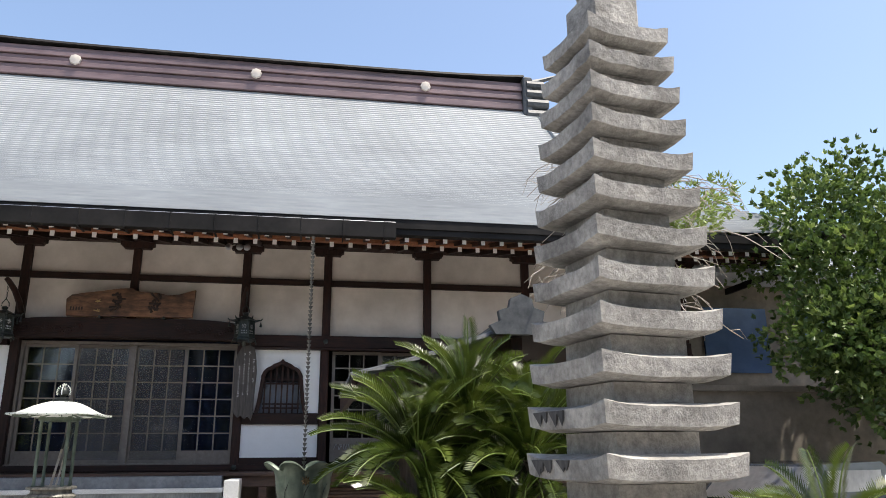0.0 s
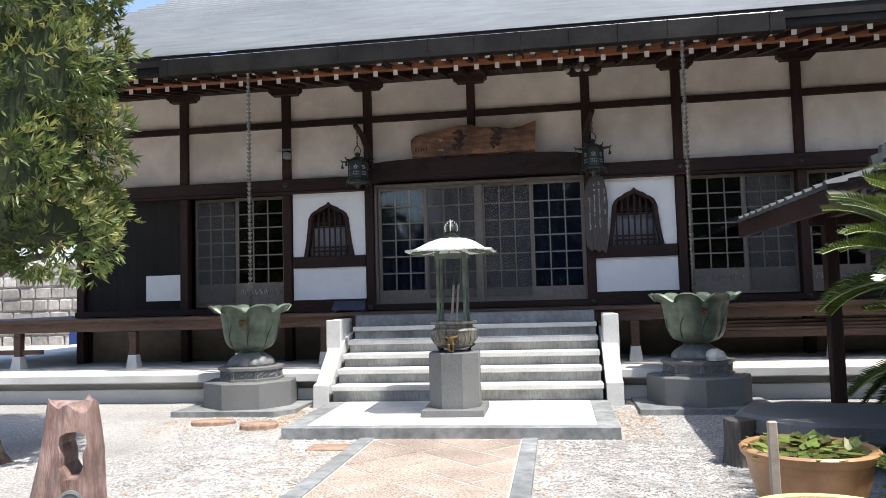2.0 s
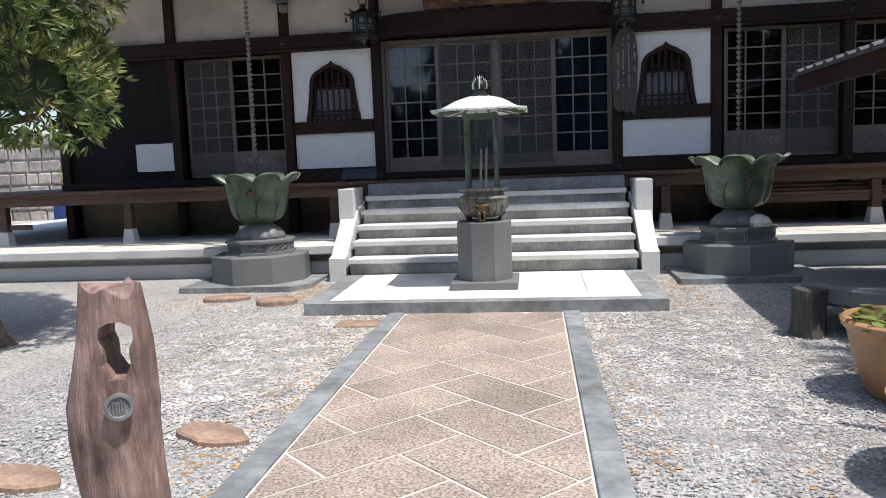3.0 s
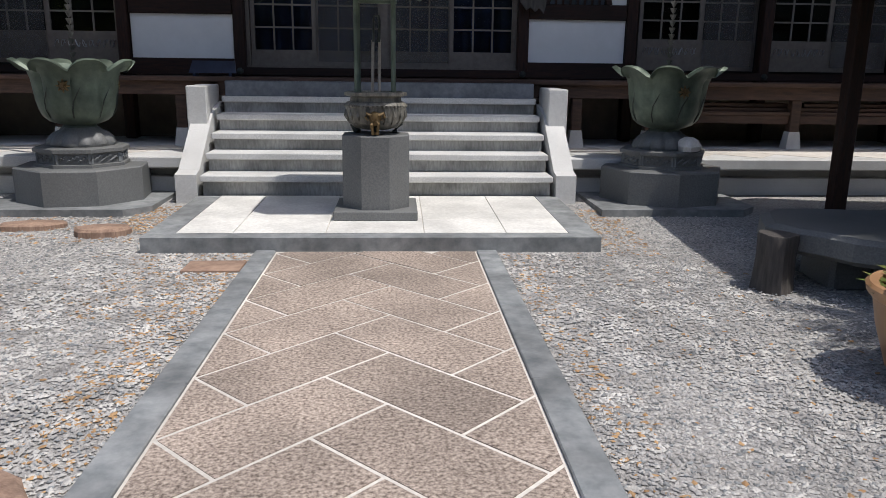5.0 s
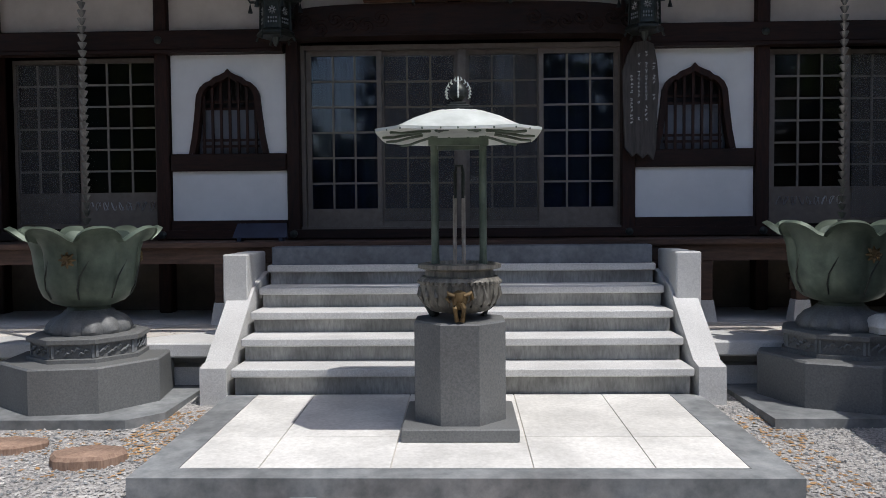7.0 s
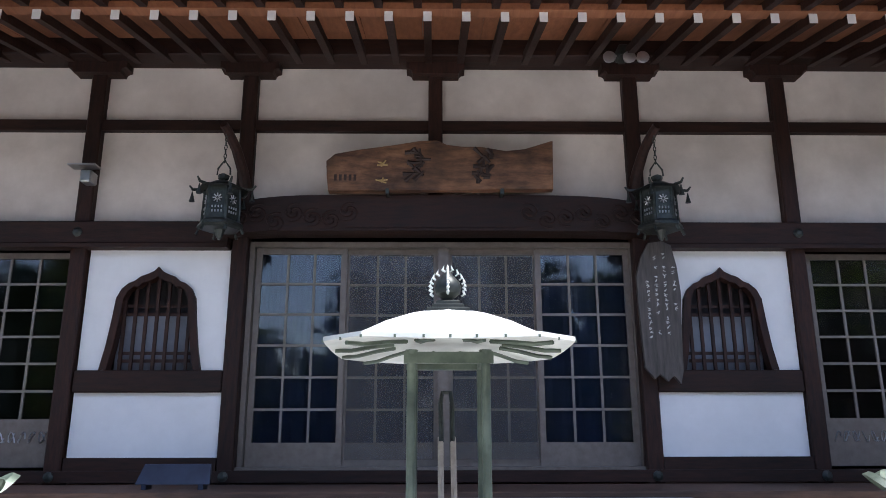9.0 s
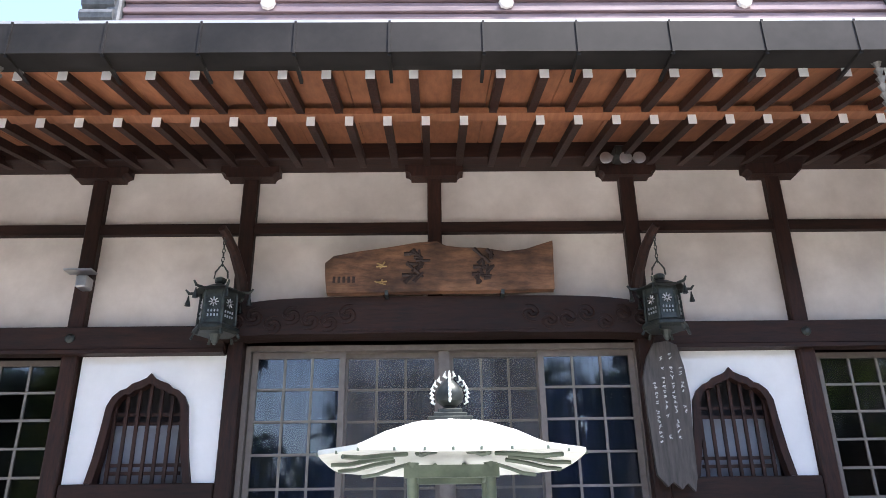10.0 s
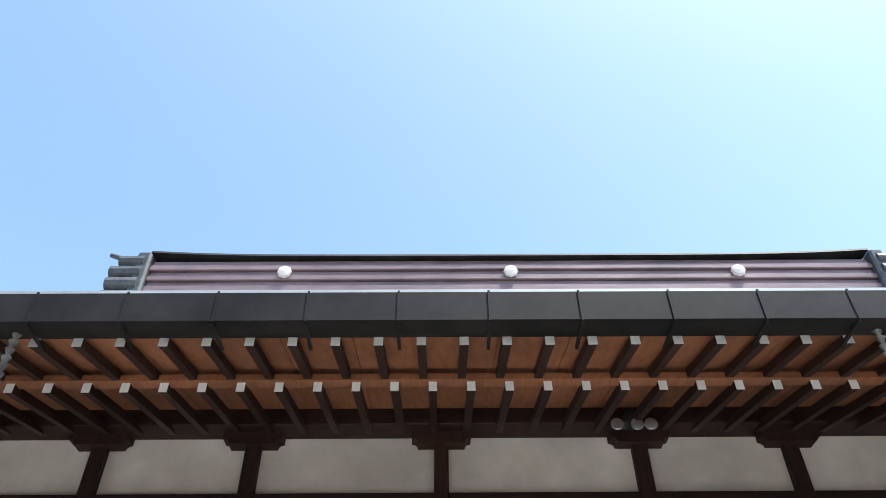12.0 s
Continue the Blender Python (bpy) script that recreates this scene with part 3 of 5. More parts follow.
s = Shape()
NC = 64
for front in (1, -1):
    for i in range(NC):
        u0, u1 = i / NC, (i + 1) / NC
        row = []
        for u, lift in ((u0, 0.034), (u1, 0.0)):
            y = EAVE_Y + (RID_Y - EAVE_Y) * u
            if front < 0:
                y = 2 * RID_Y - y
            xa, xb = roof_x(u, -1), roof_x(u, 1)
            pts = []
            for k in range(13):
                t = k / 12
                c = abs(2 * t - 1) ** 6 * 0.16 * max(0, 1 - u * 2.5)
                pts.append((xa + (xb - xa) * t, y, roof_z(u) + lift + c))
            row.append(pts)
        drop = [(x, y - 0.004 * front, z - 0.040) for x, y, z in row[0]]
        v = row[0] + row[1] + drop
        f = [(k, k + 1, 14 + k, 13 + k) for k in range(12)] + [(26 + k, 27 + k, k + 1, k) for k in range(12)]
        s.add(v, f)
for side in (-1, 1):
    for i in range(28):
        u0, u1 = i / NC, (i + 1) / NC
        q = []
        for u in (u0, u1):
            y = EAVE_Y + (RID_Y - EAVE_Y) * u
            x = roof_x(u, side)
            c = 0.16 * max(0, 1 - u * 2.5)
            q.append((x, y, roof_z(u) + c))
            q.append((x, 2 * RID_Y - y, roof_z(u) + c))
        s.add(q, [(0, 1, 3, 2)])
    # gable triangle
    x = roof_x(0.6, side) - side * 0.25
    s.add([(x, EAVE_Y + 7.38 * 0.42, roof_z(0.42)), (x, 2 * RID_Y - EAVE_Y - 7.38 * 0.42, roof_z(0.42)), (x, RID_Y, RID_Z)], [(0, 1, 2)])
roof = s.make("roof", ROOF, kind="structure", label="pale grey hip-and-gable roof laid in fine courses")
# eave fascia, thick edge
s = Shape()
for y in (14.03,):
    s.box(-12.0, 10.4, y, y + 0.06, 5.20, 5.35)
    s.box(-12.0, 10.4, y + 0.03, y + 0.20, 5.10, 5.21)
for x in (-12.02, 10.36):
    s.box(x, x + 0.06, 14.1, 28.7, 5.22, 5.36)
s.make("eave_fascia", ROOFEDGE, kind="structure", label="dark layered fascia of the eave")
s = Shape()
s.box(-6.75, 2.1, 13.86, 13.875, 4.99, 5.24).box(-6.75, 2.1, 13.875, 14.02, 4.99, 5.005)
s.box(-6.75, -6.735, 13.875, 14.02, 5.005, 5.24).box(2.085, 2.1, 13.875, 14.02, 5.005, 5.24)
for i in range(14):
    x = -6.6 + i * 0.655
    s.box(x - 0.008, x + 0.008, 13.852, 13.86, 4.98, 5.25)
    s.box(x - 0.012, x + 0.012, 13.87, 14.2, 4.965, 4.988)
s.make("rain_gutter", ROOFEDGE, label="dark sheet-metal box gutter with straps under the eave", category="gutter")
s = Shape().tube([(-6.75, 13.95, 5.27), (-2, 13.94, 5.262), (2.1, 13.95, 5.27)], 0.008, 5)
s.make("eave_wire", STEEL, kind="structure", label="thin pale wire along the eave")
# soffit boards and rafters
s = Shape()
n = 40
for i in range(n):
    x0 = -12.0 + 22.4 * i / n
    x1 = -12.0 + 22.4 * (i + 1) / n - 0.006
    s.rings([[(x0, 14.1, 5.115), (x1, 14.1, 5.115), (x1, 14.1, 5.14), (x0, 14.1, 5.14)], [(x0, 16.5, 5.67), (x1, 16.5, 5.67), (x1, 16.5, 5.70), (x0, 16.5, 5.70)]])
s.make("eave_soffit", CEDAR, kind="structure", label="reddish cedar boards under the eave")
s = Shape().box(-12.0, 10.4, 14.98, 15.10, 5.20, 5.26)
s.make("eave_batten", CEDAR, kind="structure", label="reddish batten across the rafters")


def rafter_mesh(name, w, h, y0, z0, y1, z1):
    s = Shape()
    s.rings([[(-w, y0, z0), (w, y0, z0), (w, y0, z0 + h), (-w, y0, z0 + h)], [(-w, y1, z1), (w, y1, z1), (w, y1, z1 + h), (-w, y1, z1 + h)]])
    s.box(-w - 0.002, w + 0.002, y0 - 0.006, y0, z0 - 0.002, z0 + h + 0.002, 1)
    return s.mesh(name, [WOOD, CAP])


up_mesh = rafter_mesh("rafter", 0.033, 0.075, 14.23, 5.03, 15.1, 5.235)
lo_mesh = rafter_mesh("rafter", 0.033, 0.085, 15.02, 5.115, 16.4, 5.43)
for i in range(68):
    o = new("rafter", up_mesh)
    o.parent, o.location = roof, (-11.84 + 0.3217 * i + 0.0, 0, 0)
for i in range(68):
    o = new("rafter", lo_mesh)
    o.parent, o.location = roof, (-11.76 + 0.3217 * i, 0, 0)
# ridge
s = Shape()
for z0, z1, d in ((10.98, 11.16, 0.40), (11.16, 11.29, 0.34), (11.29, 11.42, 0.40), (11.42, 11.56, 0.33), (11.56, 11.70, 0.39), (11.70, 11.86, 0.31)):
    s.box(-8.2, 6.4, RID_Y - d, RID_Y + d, z0, z1 - 0.012, bev=0.012)
s.make("roof_ridge", RIDGE, kind="structure", label="purplish brown stepped ridge band")
s = Shape()
n = 30
for d, zz in ((0.44, 11.87), (0.2, 11.94)):
    rs = []
    for i in range(n + 1):
        x = -8.25 + 14.7 * i / n
        lift = 0.12 * abs(2 * i / n - 1) ** 5
        rs.append([(x, RID_Y - d, zz + lift), (x, RID_Y + d, zz + lift), (x, RID_Y + d * 0.9, zz + 0.08 + lift), (x, RID_Y - d * 0.9, zz + 0.08 + lift)])
    s.rings(rs)
s.make("ridge_cap", ROOFEDGE, kind="structure", label="dark ridge cap with raised ends")
for i, x in enumerate((-5.46, -0.94, 3.62)):
    e = Shape()
    e.lathe([(0.0, -0.05), (0.15, -0.05), (0.17, -0.02), (0.15, 0.03), (0.05, 0.05), (0.0, 0.05)], 16, caps=False, fn=lambda r, z, a: (0.85 * r * (1 + 0.05 * math.cos(8 * a)), z))
    o = e.make("ridge_crest", PLASTER, smooth=True, label="pale gilt round crest on the ridge", category="crest", group="ridge crests")
    o.matrix_basis = pose(x, RID_Y - 0.45, 11.45, 90)
for sx, x in ((-1, -8.2), (1, 6.4)):
    e = base("ridge_end", "grey stacked ridge-end ornament with upturned tail", "roof ornament", (x, RID_Y, 10.75), group="ridge ends")
    a = Shape()
    a.box(0 if sx > 0 else -0.28, 0.28 if sx > 0 else 0, -0.5, 0.5, 0.0, 1.22, bev=0.04)
    for z, r in ((0.06, 0.17), (0.40, 0.16), (0.70, 0.15), (0.98, 0.14)):
        for y in (-0.42, 0.42, 0):
            rr = [[(sx * q, y + r * math.cos(2 * math.pi * k / 10), z + r * math.sin(2 * math.pi * k / 10)) for k in range(10)] for q in (0.1, 0.72 - 0.12 * (z > 0.9))]
            a.rings(rr)
    a.make("body", TILE, e)
    Shape().tube([(sx * 0.1, 0, 1.25), (sx * 0.6, 0, 1.36), (sx * 1.1, 0, 1.55)], [0.09, 0.075, 0.05], 8).make("tail", TILE, e)

# ---- rain chains ----
def rain_chain(x, y):
    e = base("rain_chain", "dark metal rain chain of small cups", "rain chain", (x, y, 1.2), group="rain chains")
    s = Shape()
    for i in range(58):
        z = 0.05 + i * 0.066
        s.lathe([(0.010, z), (0.018, z + 0.012), (0.036, z + 0.052)], 7, caps=False)
    s.tube([(0, 0, 0), (0, 0, 3.86)], 0.004, 4)
    s.make("cups", CHAINMETAL, e)


rain_chain(-5.42, 14.02)
rain_chain(0.80, 14.02)

# ---- stairs and landing ----
LX0, LX1 = -4.22, -0.38
s = Shape()
b = 0.26


def plat(x0, x1, y0, y1, dz, th):
    z = lambda y: 0.135 + 0.035 * (y - 12.03) / 1.8
    return [[(x0, y0, z(y0) - th), (x1, y0, z(y0) - th), (x1, y1, z(y1) - th), (x0, y1, z(y1) - th)], [(x0, y0, z(y0) + dz), (x1, y0, z(y0) + dz), (x1, y1, z(y1) + dz), (x0, y1, z(y1) + dz)]]


s.rings(plat(LX0, LX1, 12.03, 12.03 + 0.16, 0, 0.16)).rings(plat(LX0, LX0 + 0.24, 12.19, 13.9, 0, 0.16)).rings(plat(LX1 - 0.24, LX1, 12.19, 13.9, 0, 0.16))
landing = s.make("landing", KERB, kind="structure", label="grey stone border of the landing")
s = Shape()
s.rings(plat(LX0 + 0.24, LX1 - 0.24, 12.19, 13.9, -0.008, 0.15))
s.make("landing_bed", MORTAR, kind="structure", label="mortar bed of the landing")
cuts = [LX0 + 0.245, -3.50, -2.72, -1.88, -1.17, LX1 - 0.245]
for a, c in zip(cuts, cuts[1:]):
    for y0, y1 in ((12.195, 12.78), (12.785, 13.9)):
        Shape().rings(plat(a + 0.004, c - 0.004, y0, y1, 0.002, 0.02)).make("slab", PALE, landing)

s = Shape()
NOSE = [(13.85, 0.393), (14.15, 0.595), (14.45, 0.787), (14.75, 0.978), (15.05, 1.168)]
for i, (y, z) in enumerate(NOSE):
    s2 = Shape()
    s2.box(-4.185, -0.435, y, y + 0.40, z - 0.07, z, bev=0.010)
    # riser face: nosing shade is part of its darker colour
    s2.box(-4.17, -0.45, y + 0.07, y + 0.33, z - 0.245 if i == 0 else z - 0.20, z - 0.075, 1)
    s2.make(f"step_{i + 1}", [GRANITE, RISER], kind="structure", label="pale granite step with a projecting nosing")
# top step, coloured as if already under the eave's shadow
Shape().box(-4.15, -0.46, 15.09, 15.34, 1.16, 1.345, bev=0.01).make("step_6", EAVESHADE, kind="structure", label="top step at the veranda edge, eave shade in its colour")
for sx, x in ((-1, -4.47), (1, -0.15)):
    e = base("stair_rail", "pale granite stair cheek with a square newel", "stair rail", (x, 0, 0), group="stair rails")
    w = 0.28
    xa, xb = (0, w) if sx < 0 else (-w, 0)
    s = Shape()
    prof = [(13.85, 0.03), (15.25, 0.03), (15.25, 1.1), (14.72, 0.98), (14.0, 0.43), (13.85, 0.40)]
    s.rings([[(xa + 0.03, y, z) for y, z in prof], [(xb - 0.03, y, z) for y, z in prof]])
    s.make("cheek", GRANITE, e)
    na, nb = (xa, xa + 0.225) if sx < 0 else (xb - 0.225, xb)
    Shape().box(na, nb, 14.585, 14.84, 0.5, 1.296, bev=0.012).make("newel", GRANITE, e)
    Shape().box(na + 0.02, nb - 0.02, 14.85, 15.3, 1.0, 1.30, bev=0.012).make("upper_rail", GRANITE, e)

# ---- paved path in herringbone ----
PX0, PX1 = -3.11, -1.45
s = Shape().slab([(PX0 - 0.01, -6), (PX1 + 0.01, -6), (PX1 + 0.01, 12.03), (PX0 - 0.01, 12.03)], -0.12, 0.0155)
path = s.make("path", JOINT, kind="structure", label="paved path of brown aggregate slabs with white joints")


def clip(poly, axis, lim, keep_less):
    out = []
    for i in range(len(poly)):
        p, q = poly[i], poly[(i + 1) % len(poly)]
        a = (p[axis] <= lim) == keep_less
        c = (q[axis] <= lim) == keep_less
        if a:
            out.append(p)
        if a != c:
            t = (lim - p[axis]) / (q[axis] - p[axis])
            out.append(tuple(p[k] + t * (q[k] - p[k]) for k in (0, 1)))
    return out


W, G = 0.447, 0.011
R2 = math.sqrt(0.5)
for i in range(-28, 13):
    for j in range(-28, 13):
        d = (i - j) % 4
        if d == 0:
            q = (i, i + 2, j, j + 1)
        elif d == 3:
            q = (i, i + 1, j, j + 2)
        else:
            continue
        poly = []
        for a, c in ((q[0] * W + G, q[2] * W + G), (q[1] * W - G, q[2] * W + G), (q[1] * W - G, q[3] * W - G), (q[0] * W + G, q[3] * W - G)):
            poly.append((-2.785 + (a - c) * R2, 9.745 + (a + c) * R2))
        for ax, lim, less in ((0, PX0 + 0.012, False), (0, PX1 - 0.012, True), (1, 12.02, True), (1, -1.0, False)):
            if poly:
                poly = clip(poly, ax, lim, less)
        if len(poly) < 3 or abs(sum(p[0] * r[1] - r[0] * p[1] for p, r in zip(poly, poly[1:] + poly[:1]))) < 0.01:
            continue
        o = Shape().slab(poly, 0.0, 0.018 + rng.random() * 0.003).make("slab", SLAB, path)
for sx, x0, x1 in ((0, PX0 - 0.17, PX0 - 0.004), (1, PX1 + 0.004, PX1 + 0.17)):
    k = Shape().box(x0, x1, -6, -1.01, -0.1, 0.03).make("kerb", KERB, kind="structure", label="slate grey kerb of the path")
    y = -1.0
    while y < 11.9:
        l = min(1.15, 12.02 - y)
        Shape().box(x0, x1, y, y + l - 0.006, -0.1, 0.034, bev=0.006).make("kerb_stone", KERB, k)
        y += l

# ---- lotus urns ----
def lotus_urn(x, y, turn):
    z0 = 0.105
    e = base("lotus_urn", "green bronze lotus-shaped rain urn on an octagonal stone base", "urn", (x, y, z0), group="lotus rain urns")
    T = math.pi / 8 + turn
    Shape().slab([(a * 0.84, c * 0.76) for a, c in ((-1, -1), (0.75, -1), (1, -0.7), (1, 1), (-1, 1))], -0.15, 0.035).make("footing", KERB, e)
    Shape().lathe([(0.665, 0.035), (0.665, 0.375), (0.65, 0.39)], 8, turn=T).make("plinth", DARKGRAN, e)
    s = Shape().lathe([(0.47, 0.39), (0.47, 0.42), (0.435, 0.425), (0.435, 0.535), (0.47, 0.54), (0.47, 0.575), (0.44, 0.588)], 8, turn=T)
    s.make("carved_drum", DARKGRAN, e)
    c = Shape()
    for k in range(8):
        a0 = T + (k + 0.5) * math.pi / 4
        n, t = Vector((math.cos(a0), math.sin(a0), 0)), Vector((-math.sin(a0), math.cos(a0), 0))
        for q in range(7):
            p = n * 0.404 + t * (-0.105 + 0.035 * q) + Vector((0, 0, 0.48 + 0.022 * math.sin(q * 2.1)))
            c.tube([p - t * 0.02 - Vector((0, 0, 0.012)), p + n * 0.012 + Vector((0, 0, 0.012)), p + t * 0.02], 0.010, 5)
        for q in (-1, 1):
            c.tube([n * 0.402 + t * 0.15 * q + Vector((0, 0, 0.43)), n * 0.402 + t * 0.15 * q + Vector((0, 0, 0.53))], 0.014, 4)
    # paler relief on the dark drum: recess shade done by colour
    c.make("carving", KERB, e)
    def petals(r, z, a):
        return r * (1 + 0.10 * abs(math.cos(6 * a)) ** 0.6), z
    Shape().lathe([(0.30, 0.588), (0.31, 0.615), (0.295, 0.66), (0.25, 0.715), (0.185, 0.75), (0.165, 0.775)], 48, fn=petals).make("lotus_foot", DARKGRAN, e, smooth=True)
    def lobes(r, z, a):
        k = abs(math.cos(4 * (a + turn)))
        f = min(1.0, max(0, (z - 0.80) / 0.64))
        zz = z - (1 - k) ** 1.4 * 0.12 * f ** 6
        return r * (1 + 0.035 * k - 0.10 * (1 - k) ** 3 * f + 0.09 * k * f ** 10), zz
    prof = [(0.165, 0.775), (0.155, 0.80), (0.20, 0.812), (0.27, 0.84), (0.325, 0.89), (0.355, 0.96), (0.375, 1.05), (0.39, 1.16), (0.40, 1.26), (0.418, 1.34), (0.45, 1.405), (0.485, 1.44), (0.52, 1.455), (0.535, 1.447), (0.50, 1.465), (0.43, 1.42), (0.395, 1.30), (0.36, 1.05), (0.25, 0.88)]
    Shape().lathe(prof, 96, fn=lobes).make("bowl", BRONZE, e, smooth=True)
    r = Shape()
    for k in range(8):
        a0 = k * math.pi / 4 - turn + math.pi / 8
        pts = [(q * math.cos(a0 + w), q * math.sin(a0 + w), z) for q, z, w in ((0.32, 0.88, 0), (0.362, 0.96, 0), (0.382, 1.05, 0.05), (0.392, 1.13, 0.16), (0.40, 1.19, 0.24))]
        r.tube(pts, 0.006, 4)
        r.tube([(p[0], p[1], p[2]) for p in pts[:3]], 0.007, 4)
    r.make("petal_seams", BRONZEDARK, e)
    m = Shape()
    for a0 in (-math.pi / 2 + 0.1, 0.6, 2.4):
        n, t = Vector((math.cos(a0), math.sin(a0), 0)), Vector((-math.sin(a0), math.cos(a0), 0))
        for k in range(8):
            d = t * math.cos(k * math.pi / 4) + Vector((0, 0, 1)) * math.sin(k * math.pi / 4)
            p = n * 0.402 + Vector((0, 0, 1.20))
            m.tube([p, p + d * 0.035 + n * 0.010, p + d * 0.065], [0.012, 0.016, 0.006], 5)
    m.make("crest", TARNISH, e, kind="stuff")


lotus_urn(-5.41, 14.0, 0.15)
lotus_urn(0.80, 14.02, 0.35)
s = Shape().lathe([(0.02, 0), (0.17, 0.0), (0.19, 0.06), (0.14, 0.13), (0.06, 0.17), (0.0, 0.175)], 11, caps=False, fn=lambda r, z, a: (r * (1 + 0.18 * math.sin(3 * a + 1)), z))
o = s.make("loose_stone", PALE, smooth=True, label="pale rounded stone resting on an urn base", category="stone")
o.matrix_basis = pose(0.96, 13.70, 0.105 + 0.589) @ Matrix.Diagonal((0.68, 0.68, 0.85, 1))

# ---- incense burner ----
bx, by = -2.31, 13.04
bz = 0.15
e = base("incense_burner", "verdigris bronze incense burner with a domed canopy on a stone pedestal", "incense burner", (bx, by, bz))
Shape().box(-0.385, 0.385, -0.385, 0.385, 0, 0.085, bev=0.006).make("foot_slab", DARKGRAN, e)
T = math.pi / 8
Shape().lathe([(0.335, 0.085), (0.335, 0.75), (0.325, 0.762)], 8, turn=T).make("pedestal", DARKGRAN, e)
s = Shape()
for k in range(3):
    a = -math.pi / 2 + k * 2 * math.pi / 3
    s.tube([(0.19 * math.cos(a), 0.19 * math.sin(a), 0.90), (0.24 * math.cos(a), 0.24 * math.sin(a), 0.83), (0.20 * math.cos(a), 0.20 * math.sin(a), 0.762)], [0.05, 0.045, 0.035], 8)
s.parts("leg", BRONZEDARK, e)
Shape().lathe([(0.10, 0.80), (0.20, 0.82), (0.26, 0.88), (0.28, 0.96), (0.275, 1.02), (0.285, 1.03), (0.265, 1.055), (0.24, 1.06), (0.235, 1.10), (0.29, 1.115), (0.29, 1.14), (0.24, 1.15), (0.22, 1.09)], 40).make("bowl", ASHBRONZE, e, smooth=True)
s = Shape()
for k in range(44):
    a = 2 * math.pi * k / 44
    s.lathe([(0.002, 1.005), (0.013, 1.012), (0.013, 1.026), (0.002, 1.034)], 6, c=(0.282 * math.cos(a), 0.282 * math.sin(a)))
for k in range(20):
    a = 2 * math.pi * k / 20
    s.tube([(0.245 * math.cos(a), 0.245 * math.sin(a), 0.86), (0.283 * math.cos(a + 0.05), 0.283 * math.sin(a + 0.05), 0.93), (0.279 * math.cos(a), 0.279 * math.sin(a), 0.985)], [0.008, 0.016, 0.006], 6)
s.make("relief", ASHBRONZE, e, smooth=True)
s = Shape()
s.lathe([(0.01, 0.985), (0.05, 0.965), (0.06, 0.93), (0.045, 0.885), (0.02, 0.85)], 10, c=(0, -0.265))
for sx in (-1, 1):
    s.tube([(sx * 0.03, -0.31, 0.945), (sx * 0.075, -0.295, 0.965), (sx * 0.085, -0.285, 0.93), (sx * 0.06, -0.295, 0.90)], [0.012, 0.016, 0.014, 0.006], 6)
    s.tube([(sx * 0.012, -0.318, 0.90), (sx * 0.03, -0.315, 0.87), (sx * 0.022, -0.29, 0.80), (sx * 0.014, -0.285, 0.775)], [0.012, 0.018, 0.016, 0.02], 6)
s.make("mask", TARNISH, e, smooth=True)
s = Shape()
for sx in (-1, 1):
    for sy in (-1, 1):
        s.lathe([(0.026, 1.13), (0.021, 1.2), (0.021, 1.98), (0.03, 2.0)], 10, c=(sx * 0.165, sy * 0.165))
s.box(-0.20, 0.20, -0.185, -0.145, 1.94, 1.99).box(-0.20, 0.20, 0.145, 0.185, 1.94, 1.99).box(-0.185, -0.145, -0.14, 0.14, 1.94, 1.99).box(0.145, 0.185, -0.14, 0.14, 1.94, 1.99)
s.parts("pillar", BRONZE, e, smooth=True)
def canopy(r, z, a):
    """Round at the crown, a square with cut corners at the brim."""
    far = 1 / max(max(math.cos(a - k * math.pi / 2) for k in range(4)) / 0.535, max(math.cos(a - (k + 0.5) * math.pi / 2) for k in range(4)) / 0.635)
    f = min(1.0, max(0.0, (r - 0.22) / 0.3))
    seam = 0.004 * max(0.0, math.cos(8 * a)) ** 12 * (r < 0.5)
    return r * ((1 - f) + f * far / 0.56), z + seam + 0.012 * (far / 0.56 - 0.96) * f * 4


Shape().lathe([(0.10, 2.19), (0.16, 2.183), (0.24, 2.162), (0.32, 2.128), (0.40, 2.078), (0.46, 2.043), (0.51, 2.026), (0.56, 2.024), (0.562, 2.005), (0.55, 2.002), (0.48, 2.012), (0.40, 2.03), (0.2, 2.06)], 96, fn=canopy).make("canopy", BRONZEPALE, e, smooth=True)
s = Shape()
for k in range(12):
    a = 2 * math.pi * (k + 0.5) / 12
    pts = [(0.26, 2.035), (0.36, 2.022), (0.46, 2.002), (0.535, 2.0)]
    s.tube([(canopy(q, z, a)[0] * math.cos(a), canopy(q, z, a)[0] * math.sin(a), z) for q, z in pts], 0.010, 5)
for k in range(32):
    a = 2 * math.pi * k / 32
    q = canopy(0.562, 2.014, a)[0]
    s.lathe([(0.005, 2.008), (0.005, 2.02)], 6, c=(q * math.cos(a), q * math.sin(a)))
s.make("canopy_ribs", BRONZE, e)
s = Shape()
for z, w in ((2.187, 0.10), (2.207, 0.075), (2.227, 0.055)):
    s.box(-w, w, -w, w, z, z + 0.021, bev=0.004)
s.lathe([(0.03, 2.248), (0.035, 2.256), (0.028, 2.262), (0.058, 2.285), (0.066, 2.315), (0.057, 2.345), (0.032, 2.372), (0.004, 2.40)], 16)
s.make("finial", BRONZEDARK, e, smooth=True)
s = Shape()
